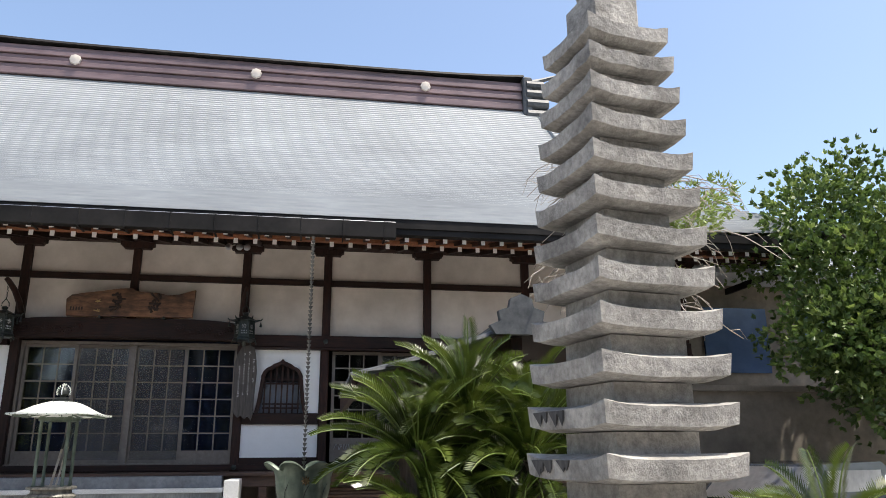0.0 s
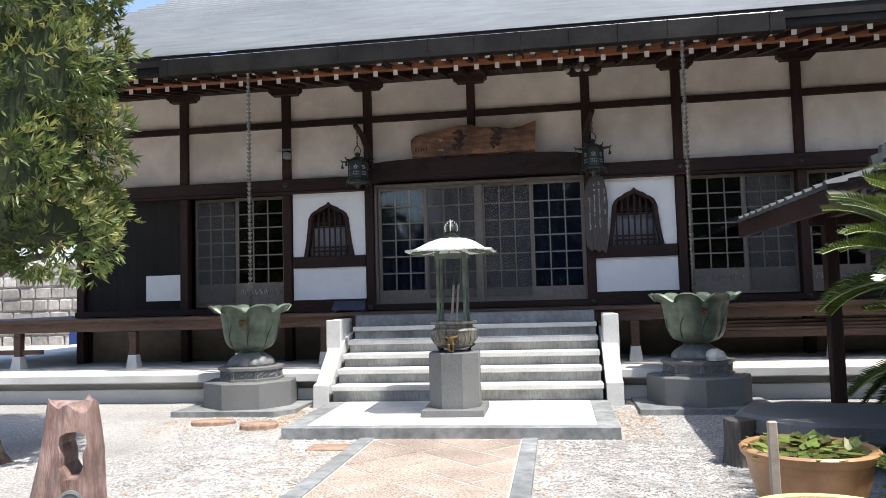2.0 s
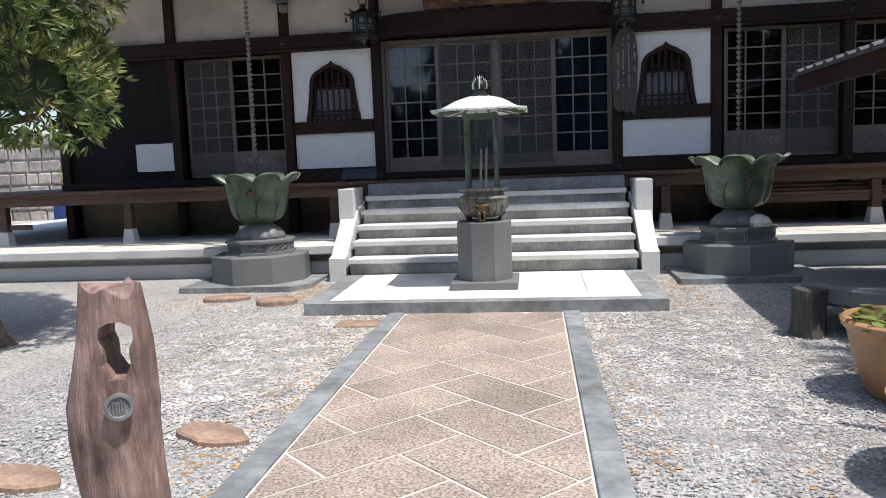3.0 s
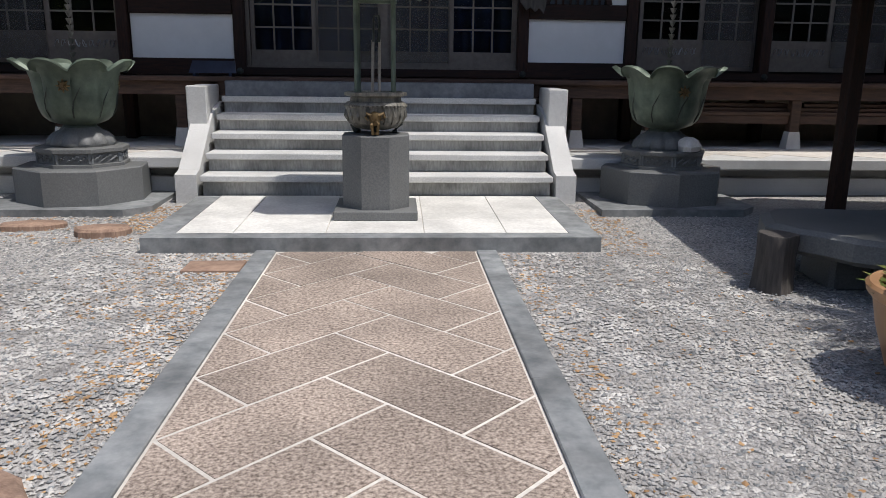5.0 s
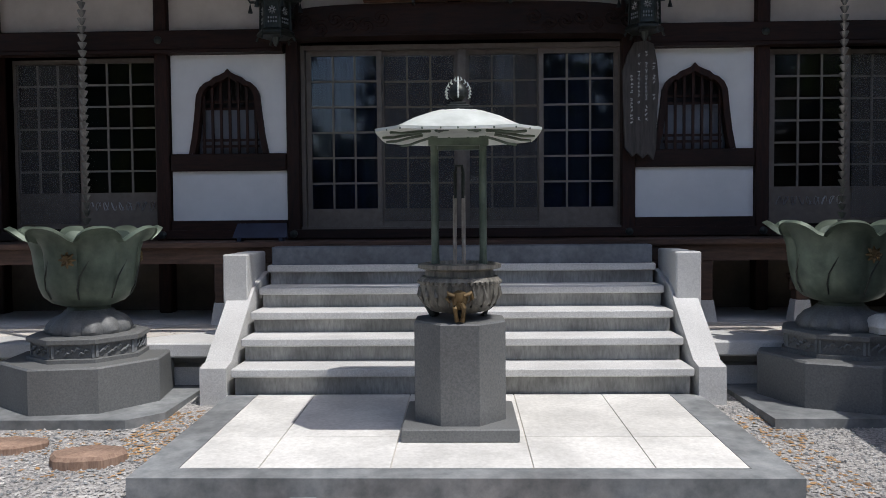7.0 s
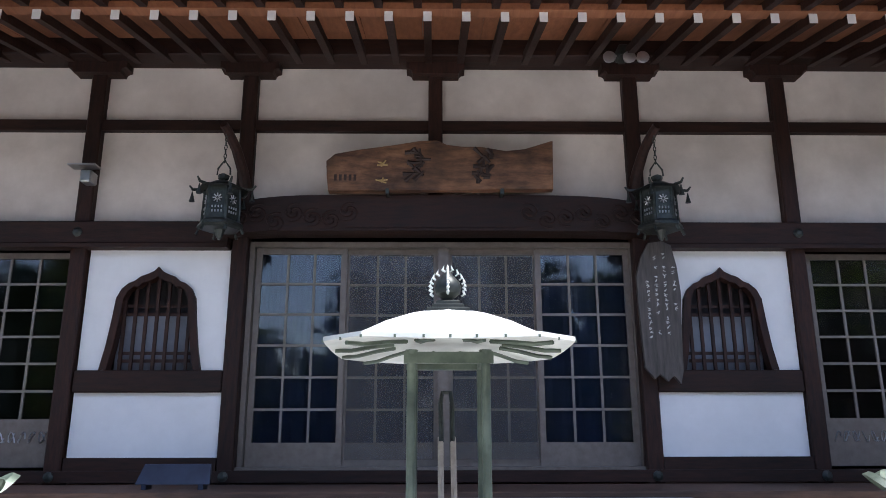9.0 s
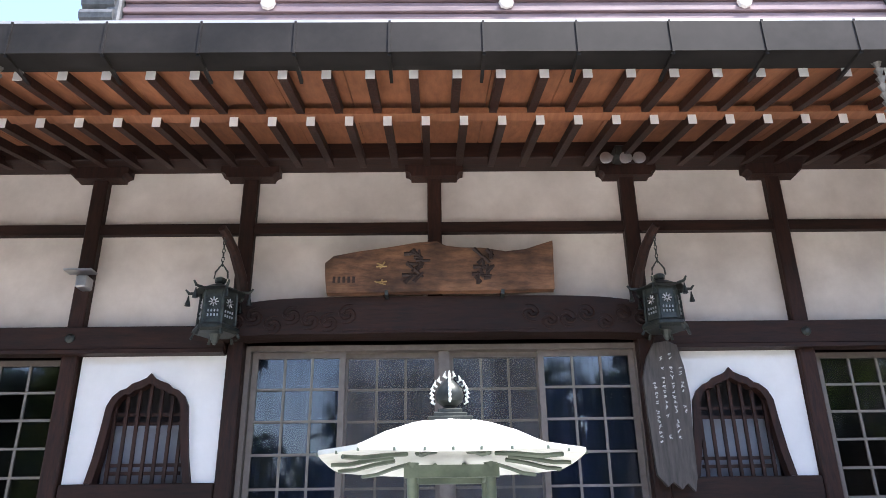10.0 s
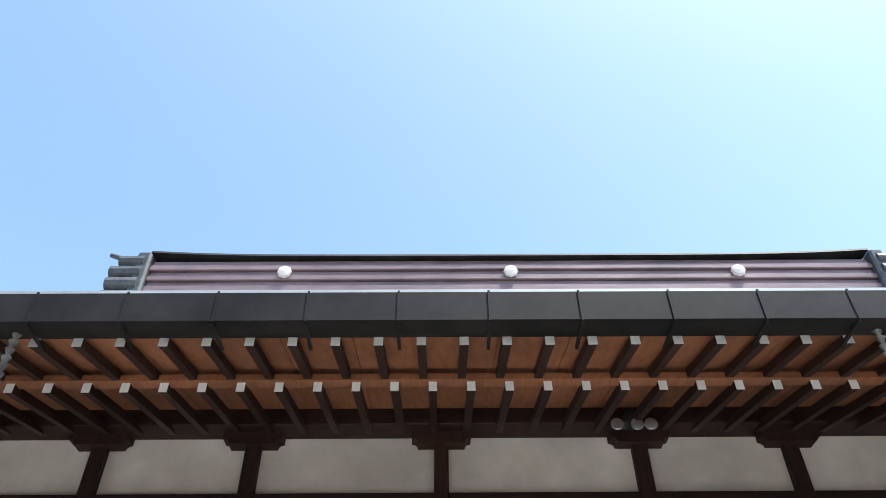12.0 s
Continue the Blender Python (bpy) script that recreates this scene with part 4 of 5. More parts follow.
for k in range(4):
    a = math.pi / 2 * k
    d = Vector((math.cos(a), math.sin(a), 0))
    for q in range(7):
        t = q / 6
        p = d * (0.05 + 0.024 * math.sin(math.pi * (0.25 + 0.6 * t)) - 0.05 * t ** 3) + Vector((0, 0, 2.275 + 0.12 * t))
        s.tube([p, p + d * 0.014 + Vector((0, 0, 0.01)), p + d * 0.006 + Vector((0, 0, 0.032))], [0.006, 0.008, 0.002], 5)
s.make("flames", BRONZEPALE, e, smooth=True, kind="stuff")
s = Shape()
for dx in (-0.035, 0.035):
    s.tube([(dx, 0.02, 1.12), (dx, 0.34, 1.62)], 0.011, 6)
    s.tube([(dx * 0.7, 0.04, 1.12), (dx * 0.7, 0.44, 1.80)], 0.008, 6)
s.parts("tong", BARETWIG, e)

Shape().tube([(-0.028, 0.32, 1.60), (-0.03, 0.44, 1.80), (-0.02, 0.47, 1.85), (0.02, 0.47, 1.85), (0.03, 0.44, 1.80), (0.028, 0.32, 1.60)], 0.013, 7).make("tong_handle", BRONZEDARK, e, smooth=True)

# ---- hall front: plank sign, lanterns, plaque ----
e = base("name_plank", "rough-edged brown carved wooden name plank above the doors", "sign", (-2.32, 16.14, 3.985))
pts = [(-1.03, 0.0), (1.05, 0.02)]
tops = [(1.07, 0.52), (0.98, 0.49), (0.80, 0.43), (0.62, 0.41), (0.40, 0.45), (0.2, 0.455), (0.06, 0.475), (-0.02, 0.52), (-0.2, 0.51), (-0.45, 0.465), (-0.75, 0.42), (-0.98, 0.375), (-1.06, 0.30), (-1.05, 0.15)]
s = Shape().rings([[(x, -0.10 + 0.10 * z, z) for x, z in pts + tops], [(x, 0.0 + 0.10 * z, z) for x, z in pts + tops]])
s.make("plank", SIGNWOOD, e)
s = Shape()
r2 = random.Random(3)
for cx, cz, w in ((-0.22, 0.27, 0.15), (0.42, 0.26, 0.15)):
    for k in range(17):
        a, l = r2.choice((0, 0, 1.57, 0.8, -0.8)), w * r2.uniform(0.4, 1.0)
        px, pz = cx + r2.uniform(-0.07, 0.07), cz + r2.uniform(-0.14, 0.14)
        s.tube([(px - l / 2 * math.cos(a), -0.104 + 0.1 * pz, pz - l / 2 * math.sin(a)), (px + l / 2 * math.cos(a), -0.104 + 0.1 * pz, pz + l / 2 * math.sin(a))], [0.022, 0.013], 5)
for k in range(5):
    s.box(-0.98 + 0.045 * k, -0.955 + 0.045 * k, -0.09, -0.082, 0.06, 0.16)
s.make("carved_strokes", CARVE, e)
s = Shape()
for cz in (0.28, 0.11):
    for k in range(4):
        s.tube([(-0.58 + r2.uniform(-0.03, 0.05), -0.102 + 0.1 * cz, cz + r2.uniform(-0.04, 0.05)), (-0.50 + r2.uniform(-0.05, 0.03), -0.102 + 0.1 * cz, cz + r2.uniform(-0.04, 0.05))], 0.008, 5)
s.make("gilt_strokes", BRASS, e)
s = Shape().box(-0.50, -0.47, -0.11, 0.05, -0.03, 0.02).box(0.56, 0.59, -0.11, 0.05, -0.03, 0.02)
s.parts("bracket", BRONZEDARK, e)


def hanging_lantern(x, sx):
    e = base("hanging_lantern", "black bronze hexagonal lantern hung from a curved timber arm", "lantern", (x, 15.92, 3.53), group="hanging lanterns")
    s = Shape().tube([(-sx * 0.10, 0.42, 0.56), (-sx * 0.085, 0.34, 0.70), (-sx * 0.05, 0.16, 0.88), (0, 0.0, 1.0), (sx * 0.02, -0.06, 1.03)], [0.055, 0.055, 0.05, 0.045, 0.04], 8)
    s.make("arm", WOOD, e)
    s = Shape()
    for k in range(7):
        z = 0.70 + k * 0.042
        ax = (0.012, 0) if k % 2 else (0, 0.012)
        s.tube([(ax[0] * math.cos(a), ax[1] * math.cos(a) + 0.0, z + 0.026 * math.sin(a)) for a in [q * math.pi / 4 for q in range(9)]], 0.005, 4)
    s.tube([(-0.06, 0, 0.56), (-0.055, 0, 0.62), (0, 0, 0.70), (0.055, 0, 0.62), (0.06, 0, 0.56)], 0.009, 5)
    s.make("chain", BRONZEDARK, e)
    s = Shape().lathe([(0.02, 0.57), (0.055, 0.55), (0.05, 0.52), (0.03, 0.505), (0.09, 0.48), (0.16, 0.44), (0.23, 0.42), (0.24, 0.405), (0.16, 0.41)], 6)
    for k in range(6):
        a = math.pi * k / 3
        s.tube([(0.2 * math.cos(a), 0.2 * math.sin(a), 0.42), (0.27 * math.cos(a), 0.27 * math.sin(a), 0.42), (0.30 * math.cos(a), 0.30 * math.sin(a), 0.455)], [0.015, 0.014, 0.008], 5)
        s.lathe([(0.004, 0.40), (0.012, 0.36), (0.024, 0.315), (0.026, 0.305)], 7, c=(0.27 * math.cos(a), 0.27 * math.sin(a)))
    s.make("cap", BRONZEDARK, e)
    s = Shape().lathe([(0.155, 0.41), (0.15, 0.36), (0.155, 0.12), (0.20, 0.09), (0.21, 0.06), (0.17, 0.04)], 6)
    for k in range(6):
        a = math.pi * k / 3
        s.tube([(0.155 * math.cos(a), 0.155 * math.sin(a), 0.42), (0.165 * math.cos(a), 0.165 * math.sin(a), 0.1), (0.21 * math.cos(a), 0.21 * math.sin(a), 0.0)], 0.014, 5)
    s.lathe([(0.05, 0.04), (0.03, -0.02), (0.012, -0.05)], 8)
    s.make("body", BRONZEDARK, e)
    s = Shape()
    for k in range(6):
        a = math.pi * (k + 0.5) / 3
        n, t = Vector((math.cos(a), math.sin(a), 0)), Vector((-math.sin(a), math.cos(a), 0))
        for q in range(8):
            d = t * math.cos(q * math.pi / 4) + Vector((0, 0, 1)) * math.sin(q * math.pi / 4)
            p = n * 0.137 + Vector((0, 0, 0.30))
            s.tube([p + d * 0.012, p + d * 0.042 + n * 0.003], 0.006, 4)
        for q in range(8):
            p = n * 0.139 + t * (-0.04 + 0.027 * (q % 4)) + Vector((0, 0, 0.17 + 0.04 * (q // 4)))
            s.tube([p, p + Vector((0, 0, 0.02))], 0.007, 4)
    s.make("openwork", STEEL, e)


hanging_lantern(-4.28, -1)
hanging_lantern(-0.34, 1)
# inscribed plaque
e = base("inscribed_plaque", "tall charred grey plank with white brushed writing on a post", "sign", (-0.30, 16.25, 2.26))
ol = [(-0.18, 0.12), (-0.10, 0.02), (-0.05, 0.06), (0.02, 0.0), (0.07, 0.05), (0.13, -0.02), (0.16, 0.10), (0.17, 0.45), (0.19, 0.8), (0.17, 1.05), (0.13, 1.25), (0.05, 1.29), (-0.08, 1.27), (-0.15, 1.15), (-0.21, 0.95), (-0.20, 0.6)]
Shape().prism(ol, -0.05, 0.0).make("board", GREYWOOD, e)
s = Shape()
r2 = random.Random(11)
for cx, z0, z1 in ((0.135, 0.62, 1.05), (0.05, 0.42, 1.18), (-0.03, 0.45, 1.14), (-0.11, 0.40, 0.92)):
    z = z1
    while z > z0:
        if r2.random() > 0.15:
            for k in range(3):
                a = r2.uniform(-1.2, 1.2)
                px, pz, l = cx + r2.uniform(-0.006, 0.006), z - r2.uniform(0, 0.025), r2.uniform(0.008, 0.016)
                s.tube([(px - l * math.cos(a), -0.052, pz - l * math.sin(a)), (px + l * math.cos(a), -0.052, pz + l * math.sin(a))], 0.0028, 4)
        z -= 0.043
s.make("writing", INK, e)

# small fixtures
e = base("spotlights", "cluster of three silver spotlights under the eave", "spotlight", (-0.55, 16.0, 5.35))
Shape().box(-0.05, 0.05, -0.05, 0.12, -0.02, 0.10, bev=0.01).make("mount", BRONZEDARK, e)
s = Shape()
for dx in (-0.16, 0.03, 0.16):
    rs = [[(dx + r * math.cos(2 * math.pi * k / 14), -0.05 - q, -0.06 - 0.2 * q + r * math.sin(2 * math.pi * k / 14)) for k in range(14)] for r, q in ((0.02, -0.06), (0.045, 0.0), (0.062, 0.06), (0.05, 0.065))]
    s.rings(rs)
    s.tube([(dx, -0.02, -0.05), (dx * 0.4, 0.0, 0.0)], 0.012, 5)
s.parts("lamp", STEEL, e, smooth=True)
e = base("wall_speaker", "small white box fixture on a dark post", "fixture", (-5.66, 16.28, 4.12))
Shape().box(-0.055, 0.05, -0.09, 0.06, 0, 0.12, bev=0.012).make("body", STEEL, e)
Shape().box(-0.16, 0.10, -0.14, 0.0, 0.15, 0.165).make("hood", STEEL, e)
e = base("veranda_sign", "dark navy notice board with white writing on the veranda", "sign", (-4.41, 15.62, 1.385))
s = Shape().rings([[(-0.29, 0, 0.04), (0.29, 0, 0.04), (0.29, 0.03, 0.04), (-0.29, 0.03, 0.04)], [(-0.26, 0.10, 0.19), (0.26, 0.10, 0.19), (0.26, 0.13, 0.19), (-0.26, 0.13, 0.19)]])
s.make("board", NAVY, e)
Shape().box(-0.24, -0.20, 0.0, 0.12, 0, 0.045).box(0.20, 0.24, 0.0, 0.12, 0, 0.045).make("foot", NAVY, e, kind="stuff")
s = Shape()
for k, cx in enumerate((-0.17, -0.06, 0.05, 0.16)):
    for q in range(4):
        px, l = cx + rng.uniform(-0.02, 0.02), rng.uniform(0.015, 0.03)
        s.box(px - l, px + l, 0.045 + 0.012 * q, 0.047 + 0.012 * q, 0.095 + 0.016 * q, 0.101 + 0.016 * q)
s.make("writing", INK, e)
for x in POSTS[2:-1]:
    o = Shape().lathe([(0.0, 0), (0.045, 0), (0.045, 0.012), (0.02, 0.03), (0, 0.032)], 10, caps=False).make("nail_cover", BRONZEDARK, label="round dark bronze nail cover on a beam", category="nail cover", group="nail covers")
    o.matrix_basis = pose(x, 16.30, 1.45, 90)
    o2 = copy_thing(o, pose(x, 16.28, 3.65, 90))

# ---- stone pagoda ----
def pagoda(x, y, rz):
    e = base("stone_pagoda", "thirteen-tiered weathered pale stone pagoda", "pagoda", (x, y, 0), rz=rz)
    Shape().box(-0.55, 0.55, -0.55, 0.55, -0.05, 0.30, bev=0.02).make("base_slab", PAGODA, e)
    Shape().box(-0.30, 0.30, -0.30, 0.30, 0.30, 1.32, bev=0.015).make("base_block", PAGODA, e)
    for i in range(-1, 12):
        zt = 1.676 + 0.2172 * i - 0.0024 * i * i
        zn = 1.676 + 0.2172 * (i + 1) - 0.0024 * (i + 1) ** 2
        hw = 0.355 - 0.0107 * i
        th = 0.098 - 0.0012 * i
        s = Shape()
        n = 12
        ring_u, ring_b, ring_t, ring_i = [], [], [], []
        for q in range(4):
            ca, sa = (1, 0, -1, 0)[q], (0, 1, 0, -1)[q]
            for k in range(n):
                t = -1 + 2 * k / n
                c = abs(t) ** 4
                w = 0.006 * noise.noise((t * 3, i * 1.7, q * 5.0))
                px, py = hw + w, t * hw
                rx, ry = px * ca - py * sa, px * sa + py * ca
                ring_u.append((rx * 0.76, ry * 0.76, zt - th - 0.026))
                ring_b.append((rx * 0.975, ry * 0.975, zt - th - 0.014 + 0.016 * c + w))
                ring_t.append((rx, ry, zt - 0.028 + 0.028 * c + w))
                ring_i.append((rx * 0.70, ry * 0.70, zt - 0.005))
        s.rings([ring_u, ring_b, ring_t, ring_i])
        s.make("roof_tier", PAGODA, e)
        if i < 2:
            st, rs = Shape(), random.Random(60 + i)
            for q in range(7):
                py, w = rs.uniform(-0.3, 0.8) * hw, rs.uniform(0.02, 0.055)
                st.rings([[(-hw - 0.009, py - w, zt - 0.03), (-hw - 0.009, py + w, zt - 0.03), (-hw + 0.01, py + w, zt - 0.03), (-hw + 0.01, py - w, zt - 0.03)],
                          [(-hw * 0.985 - 0.009, py - w * 0.5, zt - 0.03 - th * rs.uniform(0.4, 0.85))] * 2 + [(-hw + 0.01, py, zt - 0.08)] * 2])
            st.make("water_streaks", LICHEN, e, kind="stuff")
        if i < 11:
            b = hw * 0.60
            Shape().box(-b, b, -b, b, zt - 0.01, zn - th - 0.03).make("body_tier", PAGODA, e)
    Shape().box(-0.14, 0.14, -0.14, 0.14, 3.74, 4.0, bev=0.015).make("finial_base", PAGODA, e)
    s = Shape().lathe([(0.10, 4.0), (0.13, 4.05), (0.07, 4.09), (0.07, 4.15), (0.09, 4.18), (0.06, 4.21), (0.06, 4.48), (0.09, 4.53), (0.05, 4.6), (0.01, 4.66)], 14)
    s.make("finial", PAGODA, e, smooth=True)


pagoda(2.335, 5.835, 10.5)

# ---- little tile-roofed pavilion ----
e = base("pavilion", "small open pavilion with a grey tiled gable roof on dark posts", "pavilion", (3.12, 11.92, 0))
s = Shape()
for sx in (-1, 1):
    for sy in (-1, 1):
        s.box(sx * 1.0 - 0.07, sx * 1.0 + 0.07, sy * 0.9 - 0.07, sy * 0.9 + 0.07, 0.18, 2.5, bev=0.01)
s.parts("post", WOOD, e)
s = Shape()
for sx in (-1, 1):
    for sy in (-1, 1):
        s.box(sx * 1.0 - 0.14, sx * 1.0 + 0.14, sy * 0.9 - 0.14, sy * 0.9 + 0.14, -0.05, 0.18, bev=0.02)
s.parts("post_foot", DARKGRAN, e)
s = Shape()
for sx in (-1, 1):
    s.box(sx * 1.0 - 0.06, sx * 1.0 + 0.06, -1.35, 1.35, 2.38, 2.5)
for sy in (-1, 1):
    s.box(-1.2, 1.2, sy * 0.9 - 0.06, sy * 0.9 + 0.06, 2.30, 2.42)
s.box(-0.06, 0.06, -1.35, 1.35, 2.78, 2.92)
s.parts("beam", WOOD, e)
def pav_z(u):
    return 2.36 + 0.60 * (0.7 * u + 0.3 * u * u)
s = Shape()
for sx in (-1, 1):
    rs = []
    for k in range(9):
        u = k / 8
        x = sx * 1.8 * (1 - u)
        rs.append([(x, -1.56, pav_z(u)), (x, 1.56, pav_z(u)), (x, 1.56, pav_z(u) + 0.07), (x, -1.56, pav_z(u) + 0.07)])
    s.rings(rs)
    s.box(min(sx * 1.78, sx * 1.84), max(sx * 1.78, sx * 1.84), -1.56, 1.56, 2.24, 2.42)
s.make("roof_deck", WOOD, e)
s = Shape()
for sx in (-1, 1):
    for r in range(12):
        y = -1.5 + r * 0.272
        pts = []
        for k in range(13):
            u = k / 12
            pts.append((sx * 1.84 * (1 - u), y, pav_z(u) + 0.085))
        s.tube(pts, 0.055, 8)
    for c in range(10):
        u0, u1 = c / 10, (c + 1) / 10
        x0, x1 = sx * 1.86 * (1 - u0), sx * 1.84 * (1 - u1)
        s.add([(x0, -1.58, pav_z(u0) + 0.10), (x0, 1.58, pav_z(u0) + 0.10), (x1, 1.58, pav_z(u1) + 0.075), (x1, -1.58, pav_z(u1) + 0.075), (x0, -1.58, pav_z(u0) + 0.06), (x0, 1.58, pav_z(u0) + 0.06)], [(0, 1, 2, 3), (0, 4, 5, 1)])
s.make("roof_tiles", TILE, e, smooth=True)
s = Shape()
for z0, w in ((3.02, 0.15), (3.09, 0.12)):
    s.box(-w, w, -1.56, 1.56, z0, z0 + 0.07, bev=0.02)
s.tube([(0, -1.58, 3.18), (0, 1.58, 3.18)], 0.06, 10)
for sy in (-1, 1):
    y = sy * 1.60
    s.prism([(-0.30, 2.92), (-0.36, 3.02), (-0.24, 3.07), (-0.26, 3.18), (-0.14, 3.22), (-0.12, 3.32), (0, 3.37), (0.12, 3.32), (0.14, 3.22), (0.26, 3.18), (0.24, 3.07), (0.36, 3.02), (0.30, 2.92)], min(y, y - sy * 0.1), max(y, y - sy * 0.1))
s.make("ridge", TILE, e)

# ---- leaves ----
def leaf_quads(s, p, d, side, l, w, k=0):
    """One pointed leaf from p along d."""
    m = p + d * (l * 0.45)
    s.add([p, m + side * w, p + d * l, m - side * w], [(0, 1, 2, 3)], k)


def rand_dir(r):
    z = r.uniform(-1, 1)
    a = r.uniform(0, 2 * math.pi)
    q = math.sqrt(1 - z * z)
    return Vector((q * math.cos(a), q * math.sin(a), z))


def tufts(s, r, centre, size, n, l, w, per=6, hollow=0.55, light=0.3, rough=0.16, flat=None):
    """Tufts of narrow leaves through the outer part of an uneven ellipsoid; upper tufts take the second colour more
    often.
    """
    for _ in range(n):
        d = rand_dir(r)
        bump = 1 + rough * noise.noise((d.x * 2.3 + centre[0], d.y * 2.3 + centre[1], d.z * 2.3 + centre[2])) * 2
        q = (hollow + (1 - hollow) * r.random() ** 0.5) * bump
        p = Vector(centre) + Vector((d.x * size[0], d.y * size[1], d.z * size[2])) * q
        if flat and p.z < flat + 0.12 * noise.noise((p.x * 3, p.y * 3, 1)):
            continue
        ax = (d + rand_dir(r) * 0.7 + Vector((0, 0, 0.2))).normalized()
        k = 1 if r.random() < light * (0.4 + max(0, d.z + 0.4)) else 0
        for j in range(per):
            dd = (ax + rand_dir(r) * 0.75).normalized()
            sd = dd.cross(rand_dir(r)).normalized()
            leaf_quads(s, p, dd, sd, l * r.uniform(0.7, 1.2), w, k)


def limb(s, a, b, r0, r1, r, n=6, wob=0.12):
    a, b = Vector(a), Vector(b)
    pts = [a.lerp(b, i / n) + rand_dir(r) * wob * (b - a).length * 0.3 * (0 < i < n) for i in range(n + 1)]
    s.tube(pts, [r0 + (r1 - r0) * i / n for i in range(n + 1)], 8)
    return pts


# column-clipped yew
r = random.Random(21)
TX, TY = -7.25, 10.75
e = base("yew_tree", "tall clipped broad-leaved yew with a thick brown trunk", "tree", (TX, TY, 0))
s = Shape()
def flute(q, z, a):
    return q * (1 + 0.12 * math.sin(5 * a + z) + 0.06 * math.sin(9 * a)), z
s.lathe([(0.50, -0.05), (0.38, 0.10), (0.31, 0.35), (0.28, 1.0), (0.27, 2.0), (0.25, 3.2), (0.2, 5.0), (0.12, 6.6)], 22, fn=flute)
for k in range(16):
    a = k * 2.4
    z = 1.9 + 0.3 * k
    limb(s, (0.1 * math.cos(a), 0.1 * math.sin(a), z), (1.2 * math.cos(a), 1.2 * math.sin(a), z + 0.35), 0.07, 0.02, r)
s.make("trunk", BARK, e, smooth=True)
s = Shape()
for k in range(34):
    a = k * 2.39996
    zz = 2.35 + (k / 33) * 4.4
    rad = 1.05 if k < 30 else 0.6
    cx, cy = rad * math.cos(a), rad * math.sin(a)
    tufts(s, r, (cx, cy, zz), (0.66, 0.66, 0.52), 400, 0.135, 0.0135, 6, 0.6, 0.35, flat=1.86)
s.make("foliage", [YEW, YEWPALE], e)
# added shell fills the crown; its dark green is the inner shade
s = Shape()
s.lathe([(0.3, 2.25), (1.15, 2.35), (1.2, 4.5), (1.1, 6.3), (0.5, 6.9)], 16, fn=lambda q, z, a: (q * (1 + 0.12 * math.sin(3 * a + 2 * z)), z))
s.make("inner_crown", mat("crown inner shade", (0.02, 0.03, 0.012), (0.045, 0.06, 0.02), 9, 0.9, 0.6, dist=0.05), e)

# overhanging branch of a second yew
r = random.Random(5)
e = base("overhanging_tree", "tree with shade-darkened needles whose drooping branch hangs over the yard", "tree", (-4.8, 2.4, 0))
s = Shape()
s.lathe([(0.34, -0.05), (0.24, 0.3), (0.2, 2.0), (0.17, 4.2), (0.08, 6.0)], 16, fn=flute)
tips = []
for k in range(7):
    b = (3.8 + 0.16 * k, 1.8 + 0.12 * math.sin(k * 2), 4.15 + 0.1 * math.cos(k * 3))
    limb(s, (0, 0, 4.0), b, 0.06, 0.02, r, wob=0.1)
    tips.append(b)
s.make("trunk", BARK, e, smooth=True)
s = Shape()
for k in range(46):
    b = Vector((3.75 + 1.02 * r.random(), 1.62 + 0.45 * r.random(), 4.0))
    bot = 2.44 + 0.26 * r.random() + (0.36 if b.x > 4.62 else 0)
    z = 4.0
    while z > bot:
        tufts(s, r, (b.x + 0.1 * math.sin(z * 4 + k), b.y + 0.08 * math.cos(z * 3), z), (0.13, 0.13, 0.09), 46, 0.055, 0.006, 6, 0.2, 0.03)
        z -= 0.11
# shade of the missing crown above is put into these dark needles
s.make("foliage", [DARKYEW, YEW], e)

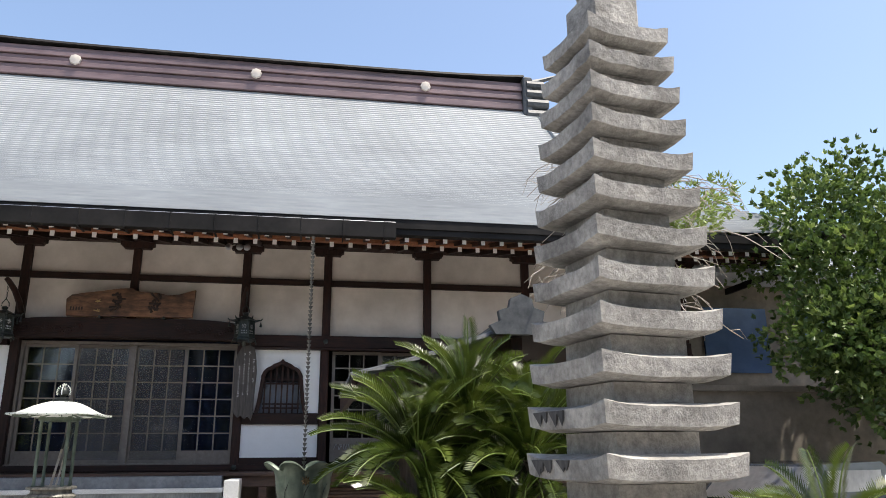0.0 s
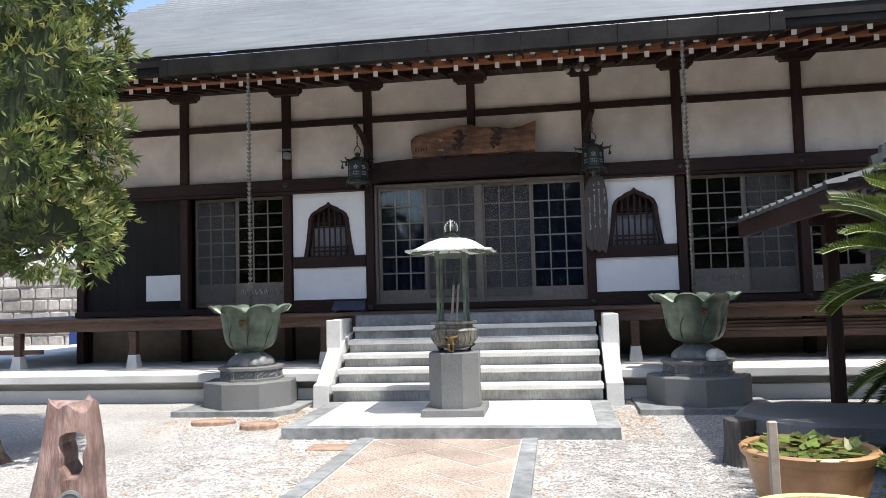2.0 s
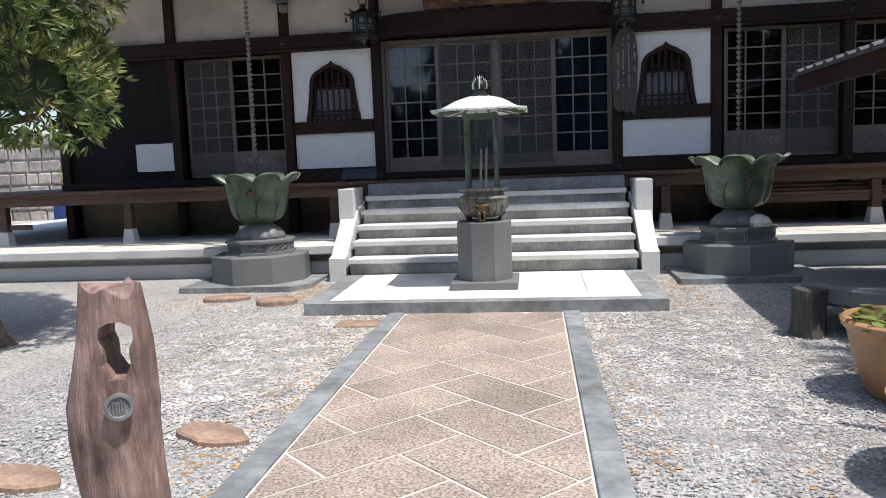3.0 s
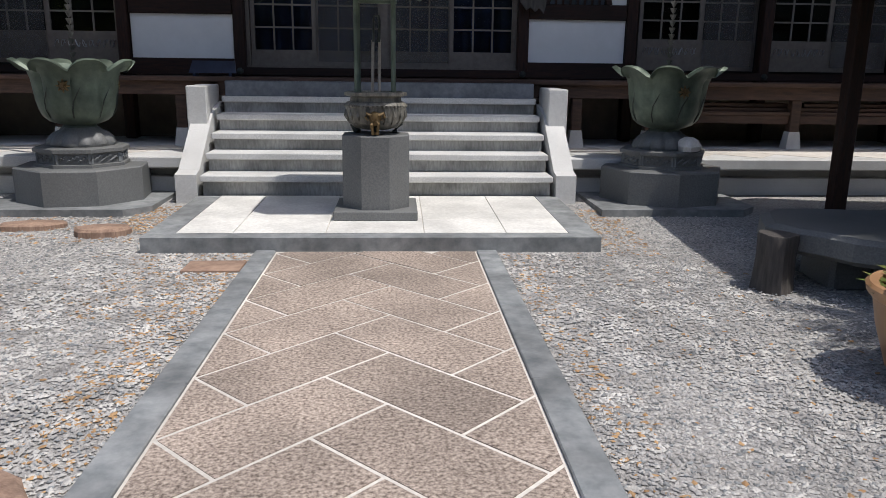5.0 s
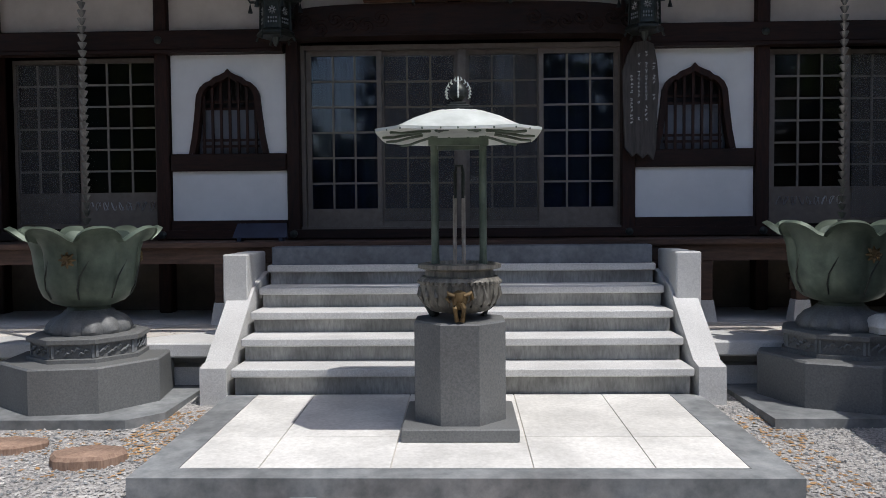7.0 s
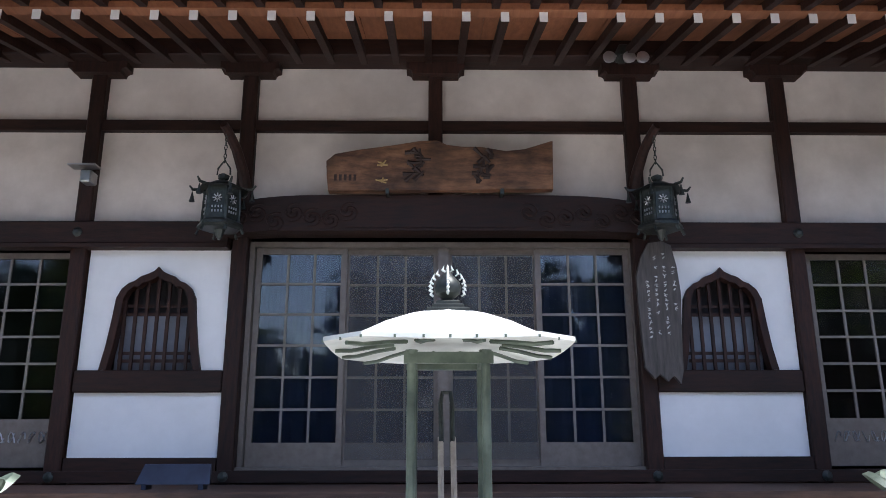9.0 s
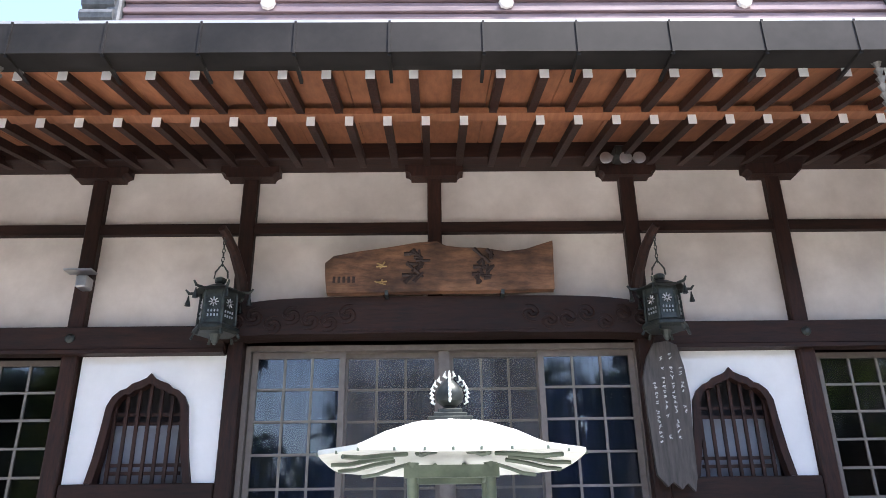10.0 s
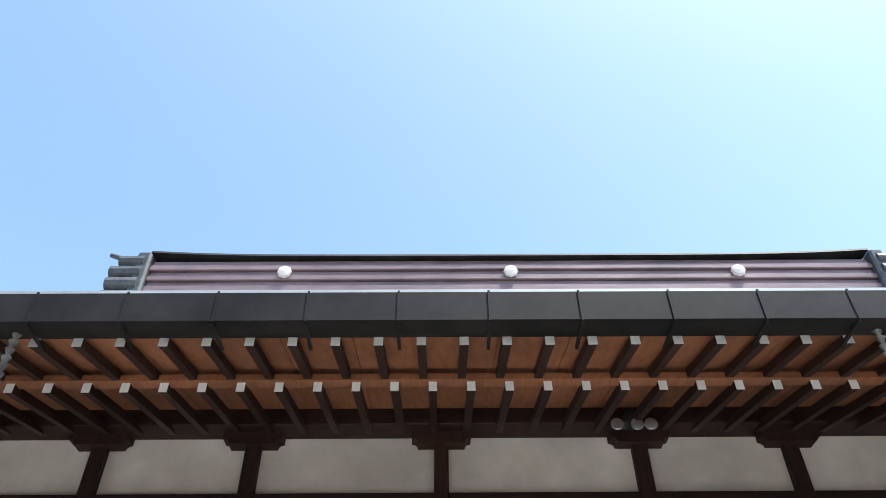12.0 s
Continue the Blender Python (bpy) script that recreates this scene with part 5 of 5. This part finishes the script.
# ---- cycads ----
def cycad(x, y, heads, seed, fr=1.15):
    r = random.Random(seed)
    e = base("cycad", "sago cycad with arching glossy feather fronds and shaggy trunks", "cycad", (x, y, 0), group="cycads")
    tr, fo, dead = Shape(), Shape(), Shape()
    for hx, hy, hz, n, sc in heads:
        tr.lathe([(0.20, -0.05), (0.17, 0.2), (0.15, hz * 0.6), (0.17, hz), (0.08, hz + 0.1)], 18, c=(hx, hy), fn=lambda q, z, a: (q * (1 + 0.14 * math.sin(7 * a + z * 40)), z))
        for k in range(n):
            az = k * 2.39996 + r.uniform(-0.2, 0.2)
            el = radians(r.uniform(-18, 78))
            l = fr * sc * r.uniform(0.72, 0.98)
            h = Vector((math.cos(az), math.sin(az), 0))
            sd = Vector((-math.sin(az), math.cos(az), 0))
            tw = r.uniform(-0.5, 0.5)
            pts = []
            for q in range(11):
                t = q / 10
                ang = el - radians(48) * t ** 2.2
                hh = (h + sd * tw * 0.35 * t).normalized()
                p = Vector((hx, hy, hz)) if q == 0 else pts[-1] + (hh * math.cos(ang) + Vector((0, 0, math.sin(ang)))) * (l / 10)
                pts.append(p)
            fo.tube(pts, [0.012 - 0.008 * q / 10 for q in range(11)], 4, 1)
            m = 50
            for q in range(5, m):
                t = q / m
                i = min(int(t * 10), 9)
                p = pts[i].lerp(pts[i + 1], t * 10 - i)
                fw = (pts[i + 1] - pts[i]).normalized()
                side = (sd + Vector((0, 0, tw))).normalized()
                up = side.cross(fw)
                up = up if up.z > 0 else -up
                ll = 0.155 * sc * math.sin(math.pi * (0.14 + 0.80 * t)) ** 0.5 * r.uniform(0.9, 1.1)
                for sg in (-1, 1):
                    dd = (side * sg * 0.62 + fw * 0.62 + up * 0.5).normalized()
                    leaf_quads(fo, p, dd, fw, ll, 0.0105)
    tr.make("trunk", BARK, e)
    fo.make("fronds", [SAGO, SHRUB], e)


cycad(2.12, 9.75, [(-0.24, -0.1, 1.62, 62, 1.0), (0.30, 0.2, 1.98, 66, 1.05), (-0.12, -0.25, 1.05, 54, 0.95), (0.80, -0.2, 1.55, 60, 1.05), (0.5, -0.35, 0.9, 46, 0.9), (1.0, 0.3, 1.9, 50, 1.0)], 4)
cycad(4.6, 7.6, [(0, 0, 0.9, 26, 1.0), (0.5, 0.3, 0.6, 18, 0.9)], 9)

# ---- clipped shrub ----
r = random.Random(31)
e = base("clipped_shrub", "low clipped bright green shrub", "shrub", (1.85, 8.7, 0))
s = Shape()
for hx in (-0.45, -0.1, 0.25, 0.6, 0.95):
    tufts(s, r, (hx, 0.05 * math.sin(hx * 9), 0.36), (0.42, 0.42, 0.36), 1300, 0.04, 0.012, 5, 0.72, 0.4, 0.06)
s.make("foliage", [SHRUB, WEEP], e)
Shape().lathe([(0.5, 0), (0.62, 0.2), (0.5, 0.48), (0.1, 0.55)], 14).make("inner_twigs", BARK, e).scale = (1.25, 0.55, 1)

# ---- weeping bare-twigged tree ----
r = random.Random(41)
e = base("weeping_tree", "light weeping tree with pale bare arching twigs", "tree", (4.7, 10.75, 0))
s, l = Shape(), Shape()
s.tube([(0, 0, -0.05), (0.06, 0, 1.2), (-0.05, 0.05, 2.6), (0.25, 0, 3.7), (1.1, 0.1, 4.9)], [0.10, 0.085, 0.07, 0.05, 0.03], 8)
for k in range(84):
    z = r.uniform(3.1, 5.4)
    a = r.uniform(0, 2 * math.pi)
    ln = r.uniform(0.6, 1.6)
    h = Vector((math.cos(a), math.sin(a), 0))
    pts = [Vector((0.05, 0, z)) + h * ln * t + Vector((0, 0, 0.55 * ln * (t - 1.25 * t * t))) + rand_dir(r) * 0.03 for t in [q / 8 for q in range(9)]]
    s.tube(pts, [0.014 - 0.009 * q / 8 for q in range(9)], 5)
    for q in range(5):
        p = pts[3 + q]
        d2 = (h + rand_dir(r)).normalized()
        s.tube([p, p + d2 * 0.18, p + d2 * 0.3 + Vector((0, 0, -0.14))], [0.005, 0.0045, 0.003], 4)
    if r.random() < 0.45:
        tufts(l, r, pts[r.choice((2, 3, 4))], (0.22, 0.22, 0.12), 46, 0.09, 0.011, 5, 0.1, 0.5)
for k in range(5):
    tufts(l, r, (0.5 + r.uniform(-0.5, 0.5), r.uniform(-0.5, 0.5), r.uniform(3.9, 5.1)), (0.4, 0.4, 0.25), 110, 0.09, 0.012, 5, 0.1, 0.5)
s.make("branches", BARETWIG, e)
l.make("foliage", [WEEP, SHRUB], e)

# ---- broadleaf trees beyond ----
def broad_tree(x, y, h, rad, seed, low=1.2):
    r = random.Random(seed)
    e = base("broadleaf_tree", "full green broadleaf tree with an uneven crown", "tree", (x, y, 0), group="broadleaf trees")
    s, l = Shape(), Shape()
    s.tube([(0, 0, -0.1), (0.1, 0, h * 0.3), (0, 0.1, h * 0.55), (0.1, 0, h * 0.8)], [0.2, 0.16, 0.12, 0.05], 8)
    for k in range(46):
        d = rand_dir(r)
        q = 0.45 + 0.55 * r.random()
        c = Vector((d.x * rad * q, d.y * rad * q, low + (h - low) * (0.5 + 0.46 * d.z * q)))
        if k % 2 == 0:
            limb(s, (0, 0, max(0.8, c.z - 1.0)), c, 0.05, 0.015, r)
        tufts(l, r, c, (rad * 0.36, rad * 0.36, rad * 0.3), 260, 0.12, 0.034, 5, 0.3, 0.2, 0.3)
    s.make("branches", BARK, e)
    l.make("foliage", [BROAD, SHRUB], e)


broad_tree(10.9, 13.2, 6.9, 2.8, 3, 1.5)

# ---- pots, stumps, stones on the yard ----
def pot(x, y, rim, h, m, label, water, plants):
    e = base("water_pot", label, "pot", (x, y, 0), group="water pots")
    Shape().lathe([(rim * 0.62, 0), (rim * 0.70, 0.06), (rim * 0.86, h * 0.55), (rim * 0.93, h * 0.84), (rim * 0.96, h * 0.86), (rim, h * 0.90), (rim * 1.02, h * 0.97), (rim * 0.98, h), (rim * 0.88, h * 0.985), (rim * 0.86, h * 0.9), (rim * 0.8, h * 0.6), (rim * 0.5, 0.05)], 48).make("vessel", m, e, smooth=True)
    Shape().lathe([(rim * 0.868, h * water - 0.02), (rim * 0.868, h * water)], 32).make("water", WATER, e)
    if plants:
        r = random.Random(17)
        s = Shape()
        for k in range(90):
            a, q = r.uniform(0, 6.28), rim * 0.85 * math.sqrt(r.random())
            p = Vector((q * math.cos(a), q * math.sin(a), h * water + r.uniform(0.005, 0.07)))
            d = Vector((math.cos(a + r.uniform(-1, 1)), math.sin(a + r.uniform(-1, 1)), r.uniform(-0.1, 0.35))).normalized()
            leaf_quads(s, p, d, d.cross(Vector((0, 0, 1))).normalized(), r.uniform(0.09, 0.16), r.uniform(0.03, 0.05), r.random() < 0.4)
        s.make("leaves", [LILY, SHRUB], e)


pot(0.66, 9.25, 0.44, 0.50, TERRA, "terracotta pot full of yellow-green water plants", 0.9, True)
pot(0.36, 7.86, 0.46, 0.42, OCHRE, "ochre stoneware basin of green water", 0.9, False)
o = Shape().box(-0.028, 0.028, -0.02, 0.02, -0.05, 0.78, bev=0.006).make("stake", BARETWIG, label="short grey wooden stake in the gravel", category="stake")
o.matrix_basis = pose(0.27, 8.62, 0, 2, -1)


def stump(name, x, y, rad, h, label, m, group="", rz=0.0, sx=1.0):
    s = Shape().lathe([(rad * 1.08, -0.03), (rad, 0.08), (rad * 0.95, h * 0.6), (rad, h - 0.02), (rad * 0.94, h), (rad * 0.4, h + 0.004)], 22, fn=lambda q, z, a: (q * (1 + 0.10 * math.sin(3 * a + z * 2 + x) + 0.05 * math.sin(7 * a)), z))
    o = s.make(name, m, smooth=True, label=label, category=name.replace("_", " "), group=group)
    o.matrix_basis = pose(x, y, ground_z(x, y), 0, 0, rz)
    return o


stump("log_stool", 0.60, 10.98, 0.14, 0.40, "short grey weathered log stool", GREYWOOD)
e = base("stone_bench", "low dark rough stone bench on two blocks", "bench", (1.62, 11.15, 0), rz=-4)
s = Shape().lathe([(0.90, 0.24), (0.98, 0.28), (0.97, 0.40), (0.90, 0.43)], 26, fn=lambda q, z, a: (q * (1 + 0.06 * math.sin(3 * a) + 0.04 * math.sin(8 * a + 1)) * (0.62 + 0.38 * abs(math.cos(a))), z))
s.make("top", DARKGRAN, e)
Shape().box(-0.6, -0.3, -0.25, 0.25, -0.03, 0.25, bev=0.03).box(0.3, 0.6, -0.25, 0.25, -0.03, 0.25, bev=0.03).parts("block", DARKGRAN, e)

# pierced reddish upright stump
s = Shape()
prof = [(0.01, -0.03, 0.165), (0.01, 0.15, 0.16), (0.0, 0.3, 0.155), (-0.01, 0.45, 0.16), (-0.015, 0.6, 0.172), (-0.01, 0.72, 0.172), (0.0, 0.84, 0.155), (0.01, 0.95, 0.138), (0.01, 1.06, 0.122), (0.01, 1.15, 0.108)]
n = 44
rs = []
for cx, z, q in prof:
    ring = []
    for k in range(n):
        a = 2 * math.pi * k / n
        edge = abs(((a * 7 / (2 * math.pi) + 0.5 * z + 0.15 * math.sin(3 * z)) % 1.0) - 0.5) * 2
        f = 0.97 + 0.09 * math.sin(2 * a + z * 1.5) + 0.11 * (edge - 0.5) + 0.10 * noise.noise((math.cos(a) * 2.4, math.sin(a) * 2.4, z * 2.2)) + 0.05 * noise.noise((math.cos(a) * 6, math.sin(a) * 6, z * 9))
        ring.append((cx + 0.93 * q * f * math.cos(a), q * f * 0.8 * math.sin(a), z + (0.02 * math.sin(2 * a) + 0.02 * math.cos(5 * a) if z > 1.1 else 0)))
    rs.append(ring)
s.rings(rs)
o = s.make("pierced_stump", REDROCK, smooth=True, label="reddish petrified wood stump with a pierced hollow", category="stump")
o.matrix_basis = pose(-3.28, 6.9, 0)
cut = Shape().lathe([(0.02, -0.3), (0.045, -0.25), (0.05, 0.1), (0.04, 0.3)], 14, fn=lambda q, z, a: (q * (1 + 0.15 * math.sin(3 * a)) * (1 + 1.2 * abs(math.sin(a)) ** 2), z)).mesh("cut", REDROCK)
cutter = new("cutter", cut)
cutter.matrix_basis = pose(-3.235, 6.9, 0.945, 90, 0, 12)
md = o.modifiers.new("hollow", "BOOLEAN")
md.operation, md.object, md.solver = "DIFFERENCE", cutter, "EXACT"
bpy.context.view_layer.update()
carved = bpy.data.meshes.new_from_object(o.evaluated_get(bpy.context.evaluated_depsgraph_get()))
o.modifiers.clear()
o.data = carved
bpy.data.objects.remove(cutter)
s = Shape().lathe([(0.05, 0.0), (0.05, 0.012), (0.038, 0.014), (0.035, 0.008), (0.0, 0.008)], 20, caps=False)
for k in range(5):
    s.box(-0.022 + 0.01 * k, -0.018 + 0.01 * k, -0.024 + 0.006 * (k % 2), 0.024 - 0.005 * (k % 3), 0.008, 0.014)
d = s.make("medallion", KERB, o)
d.matrix_basis = pose(0.08, -0.118, 0.74, 90, 0, 28)

for x, y, a, c, rz, h in ((-3.66, 8.46, 0.26, 0.15, -20, 0.035), (-4.42, 7.80, 0.24, 0.15, -15, 0.035), (-5.45, 12.85, 0.27, 0.15, 5, 0.04), (-4.74, 12.62, 0.22, 0.17, 8, 0.06)):
    s = Shape().lathe([(1.0, -0.04), (1.0, h * 0.6), (0.9, h), (0.3, h + 0.004)], 13, fn=lambda q, z, t: (q * (1 + 0.12 * math.sin(2 * t + x) + 0.07 * math.sin(5 * t + y)), z))
    o = s.make("stepping_stone", ORANGESTONE, label="flat reddish stepping stone in the gravel", category="stone", group="stepping stones")
    o.matrix_basis = pose(x, y, ground_z(x, y), 0, 0, rz) @ Matrix.Diagonal((a, c, 1, 1))
o = Shape().box(-0.22, 0.22, -0.15, 0.15, -0.05, 0.012, bev=0.006).make("drain_cover", ORANGESTONE, label="flat brown square drain cover beside the path", category="drain cover")
o.matrix_basis = pose(-3.52, 11.60, ground_z(0, 11.6))

# ---- far side: rubble wall, neighbour house, car, closing walls ----
e = Shape().box(-32, -13, 31.0, 31.6, -0.2, 3.4).make("wall_rubble", MORTAR, kind="structure", label="pale rubble retaining wall")
r = random.Random(2)
for j in range(7):
    x = -24.0 + (0.3 if j % 2 else 0)
    while x < -13.2:
        w = r.uniform(0.5, 0.85)
        Shape().box(x, x + w - 0.04, 30.9 - r.uniform(0, 0.06), 31.02, 0.05 + j * 0.48, 0.05 + j * 0.48 + 0.43, bev=0.05).make("stone", RUBBLE, e)
        x += w
r = random.Random(12)
for x in (-17.0, -15.4):
    e = base("garden_bush", "yellow-green garden bush by the rubble wall", "bush", (x, 28.6, 0), group="garden bushes")
    s = Shape()
    for k in range(5):
        tufts(s, r, (r.uniform(-0.5, 0.5), r.uniform(-0.3, 0.3), 0.9 + 0.3 * k), (0.55, 0.5, 0.4), 160, 0.16, 0.02, 5, 0.3, 0.4)
    s.make("foliage", [SHRUB, WEEP], e)
    Shape().tube([(0, 0, -0.1), (0.1, 0, 1.0), (0, 0, 1.9)], [0.08, 0.06, 0.03], 6).make("stem", BARK, e)
o = Shape().box(-0.9, 0.9, -0.4, 0.4, 0.55, 1.75, bev=0.05).make("blue_crate", mat("blue sheet", (0.02, 0.05, 0.2), (0.04, 0.08, 0.3), 3, 0.6, 0.2), label="stack covered with a blue sheet", category="covered stack")
o.matrix_basis = pose(-14.2, 24.0, -0.55)

e = base("neighbour_house", "low house with beige walls and a pale grey roof", "house", (14.5, 21.5, 0))
Shape().box(-5.2, 5.2, -3.2, 3.2, -0.1, 5.6).make("wall", EARTH, e)
s = Shape()
for i in range(26):
    u0, u1 = i / 26, (i + 1) / 26
    for sy in (-1, 1):
        ya, yb = sy * 4.4 * (1 - u0), sy * 4.4 * (1 - u1)
        za, zb = 5.6 + 2.6 * u0, 5.6 + 2.6 * u1
        s.add([(-6, ya, za + 0.05), (6, ya, za + 0.05), (6, yb, zb + 0.02), (-6, yb, zb + 0.02), (-6, ya, za), (6, ya, za)], [(0, 1, 2, 3), (4, 5, 1, 0)])
s.box(-6, 6, -4.4, 4.4, 5.45, 5.58)
s.make("roof", ROOF, e)
s = Shape()
for x in (-4, -1.5, 1.0, 3.5):
    s.box(x - 0.8, x + 0.8, -3.26, -3.2, 3.4, 4.9)
s.parts("window", mat("blue tinted window", (0.05, 0.09, 0.18), (0.08, 0.13, 0.24), 2, 0.15, 0.0), e)
s = Shape().box(7.6, 16, 15.4, 15.6, -0.1, 2.75).box(7.55, 16, 15.3, 15.7, 2.75, 2.85)
s.make("wall_garden", EARTH, kind="structure", label="beige garden wall with a coping")
e = base("parked_car", "dark parked car seen behind plants", "car", (7.6, 12.6, 0), rz=20)
s = Shape()
prof = [(-2.0, 0.35), (-2.05, 0.75), (-1.6, 0.95), (-0.9, 1.02), (-0.35, 1.5), (1.0, 1.53), (1.7, 1.05), (2.05, 0.95), (2.05, 0.35)]
s.rings([[(x, -0.85 * (1 - 0.12 * max(0, z - 0.95)), z) for x, z in prof], [(x, 0.85 * (1 - 0.12 * max(0, z - 0.95)), z) for x, z in prof]])
s.make("body", CARPAINT, e)
Shape().rings([[(-0.86, y, 1.06), (-0.38, y * 0.95, 1.47), (-0.36, y * 0.95, 1.49), (-0.9, y, 1.05)] for y in (-0.78, 0.78)]).box(-0.3, 0.9, -0.83, -0.80, 1.08, 1.42).make("windows", STEEL, e)
for x in (-1.3, 1.3):
    for y in (-0.80, 0.80):
        w = Shape()
        w.rings([[(x + 0.31 * math.cos(2 * math.pi * k / 20), y + q, 0.31 + 0.31 * math.sin(2 * math.pi * k / 20)) for k in range(20)] for q in (-0.09, 0.09)])
        w.make("wheel", DARK, e)
# unseen walls added round the yard as backdrop for the pane reflections
s = Shape().box(-30, 30, -14.3, -14.0, -0.2, 2.4).box(-30.3, -30, -14, 31, -0.2, 2.4).box(30, 30.3, -14, 31, -0.2, 2.4)
s.make("wall_boundary", EARTH, kind="structure", label="unseen plain wall added to close the yard")

# tall trees along the far boundary, seen in the window panes
r = random.Random(77)
s, c = Shape(), Shape()
x = -46.0
while x < 46:
    h = 10.5 + r.uniform(-1.2, 1.4) - (4.2 if -15.5 < x < -7.5 else 0)
    y = -11.2 + r.uniform(-0.8, 0.8)
    c.tube([(x, y, -0.1), (x + 0.1, y, h * 0.5), (x, y, h * 0.85)], [0.25, 0.18, 0.05], 7, 1)
    # added opaque core, dark like the shaded inside of the crown
    c.lathe([(0.9, 0.6), (1.5, h * 0.3), (1.4, h * 0.6), (0.4, h * 0.85)], 12, c=(x, y), fn=lambda q, z, a: (q * (1 + 0.2 * math.sin(3 * a + z)), z))
    for k in range(16):
        t = r.random()
        a = r.uniform(0, 6.28)
        w = 1.5 * (1 - 0.6 * t)
        tufts(s, r, (x + w * math.cos(a), y + w * math.sin(a), 0.8 + (h - 1.2) * t), (0.9, 0.8, 0.7), 60, 0.34, 0.09, 5, 0.4, 0.1)
    x += r.uniform(1.9, 2.6)
belt = base("tree_belt", "row of tall dark evergreen trees along the boundary", "trees")
# trunks together with the dark crown cores
c.make("trunks", [DARKYEW, BARK], belt, kind="stuff")
s.make("foliage", [DARKYEW, BROAD], belt)

# ---- gravel chips and fallen leaves ----
def scatter(name, n, seed, m, size, label, zones, flat=0.5):
    r = random.Random(seed)
    s = Shape()
    for _ in range(n):
        x0, x1, y0, y1 = r.choice(zones)
        x, y = r.uniform(x0, x1), r.uniform(y0, y1)
        if PX0 - 0.19 < x < PX1 + 0.19 and y < 12.05 or LX0 - 0.05 < x < LX1 + 0.05 and y > 12:
            continue
        l = size * r.uniform(0.5, 1.3)
        a = r.uniform(0, 6.28)
        c, d = math.cos(a) * l, math.sin(a) * l
        z = ground_z(x, y) - 0.006
        h = l * flat * r.uniform(0.5, 1)
        w = r.uniform(0.4, 0.75)
        t = r.uniform(-0.4, 0.4) * h
        s.add([(x + c, y + d, z), (x - d * w, y + c * w, z), (x - c, y - d, z), (x + d * w, y - c * w, z), (x + c * 0.3, y + d * 0.3, z + h + t), (x - c * 0.4, y - d * 0.4, z + h - t)],
              [(0, 1, 4), (1, 2, 5), (1, 5, 4), (2, 3, 5), (3, 0, 4), (3, 4, 5)])
    s.make(name, m, kind="stuff", label=label)


scatter("gravel_chips", 42000, 51, CHIPS, 0.015, "loose pale grey gravel chips", [(-1.3, 1.2, 6.3, 13.8), (-5.6, -3.2, 6.5, 13.5), (-1.3, 0.3, 8.2, 12.2), (-4.6, -3.2, 8.2, 12.2)])
scatter("dark_chips", 12000, 52, KERB, 0.015, "loose darker gravel chips", [(-1.3, 1.2, 6.3, 13.8), (-5.6, -3.2, 6.5, 13.5)])
scatter("fallen_leaves", 2800, 53, LITTER, 0.022, "dry brown fallen leaves on the gravel", [(-3.75, -3.28, 7.5, 12.0), (-6.2, -4.3, 12.3, 13.3), (-1.28, -1.0, 8.0, 12.0), (-0.35, 0.1, 11.9, 13.6), (-1.2, 0.6, 7, 12), (-4.9, -3.3, 9, 12), (-4.2, -3.3, 10.4, 12.0), (-3.7, -3.28, 8.0, 12.0), (-4.7, -4.25, 12.6, 13.7)], 0.25)
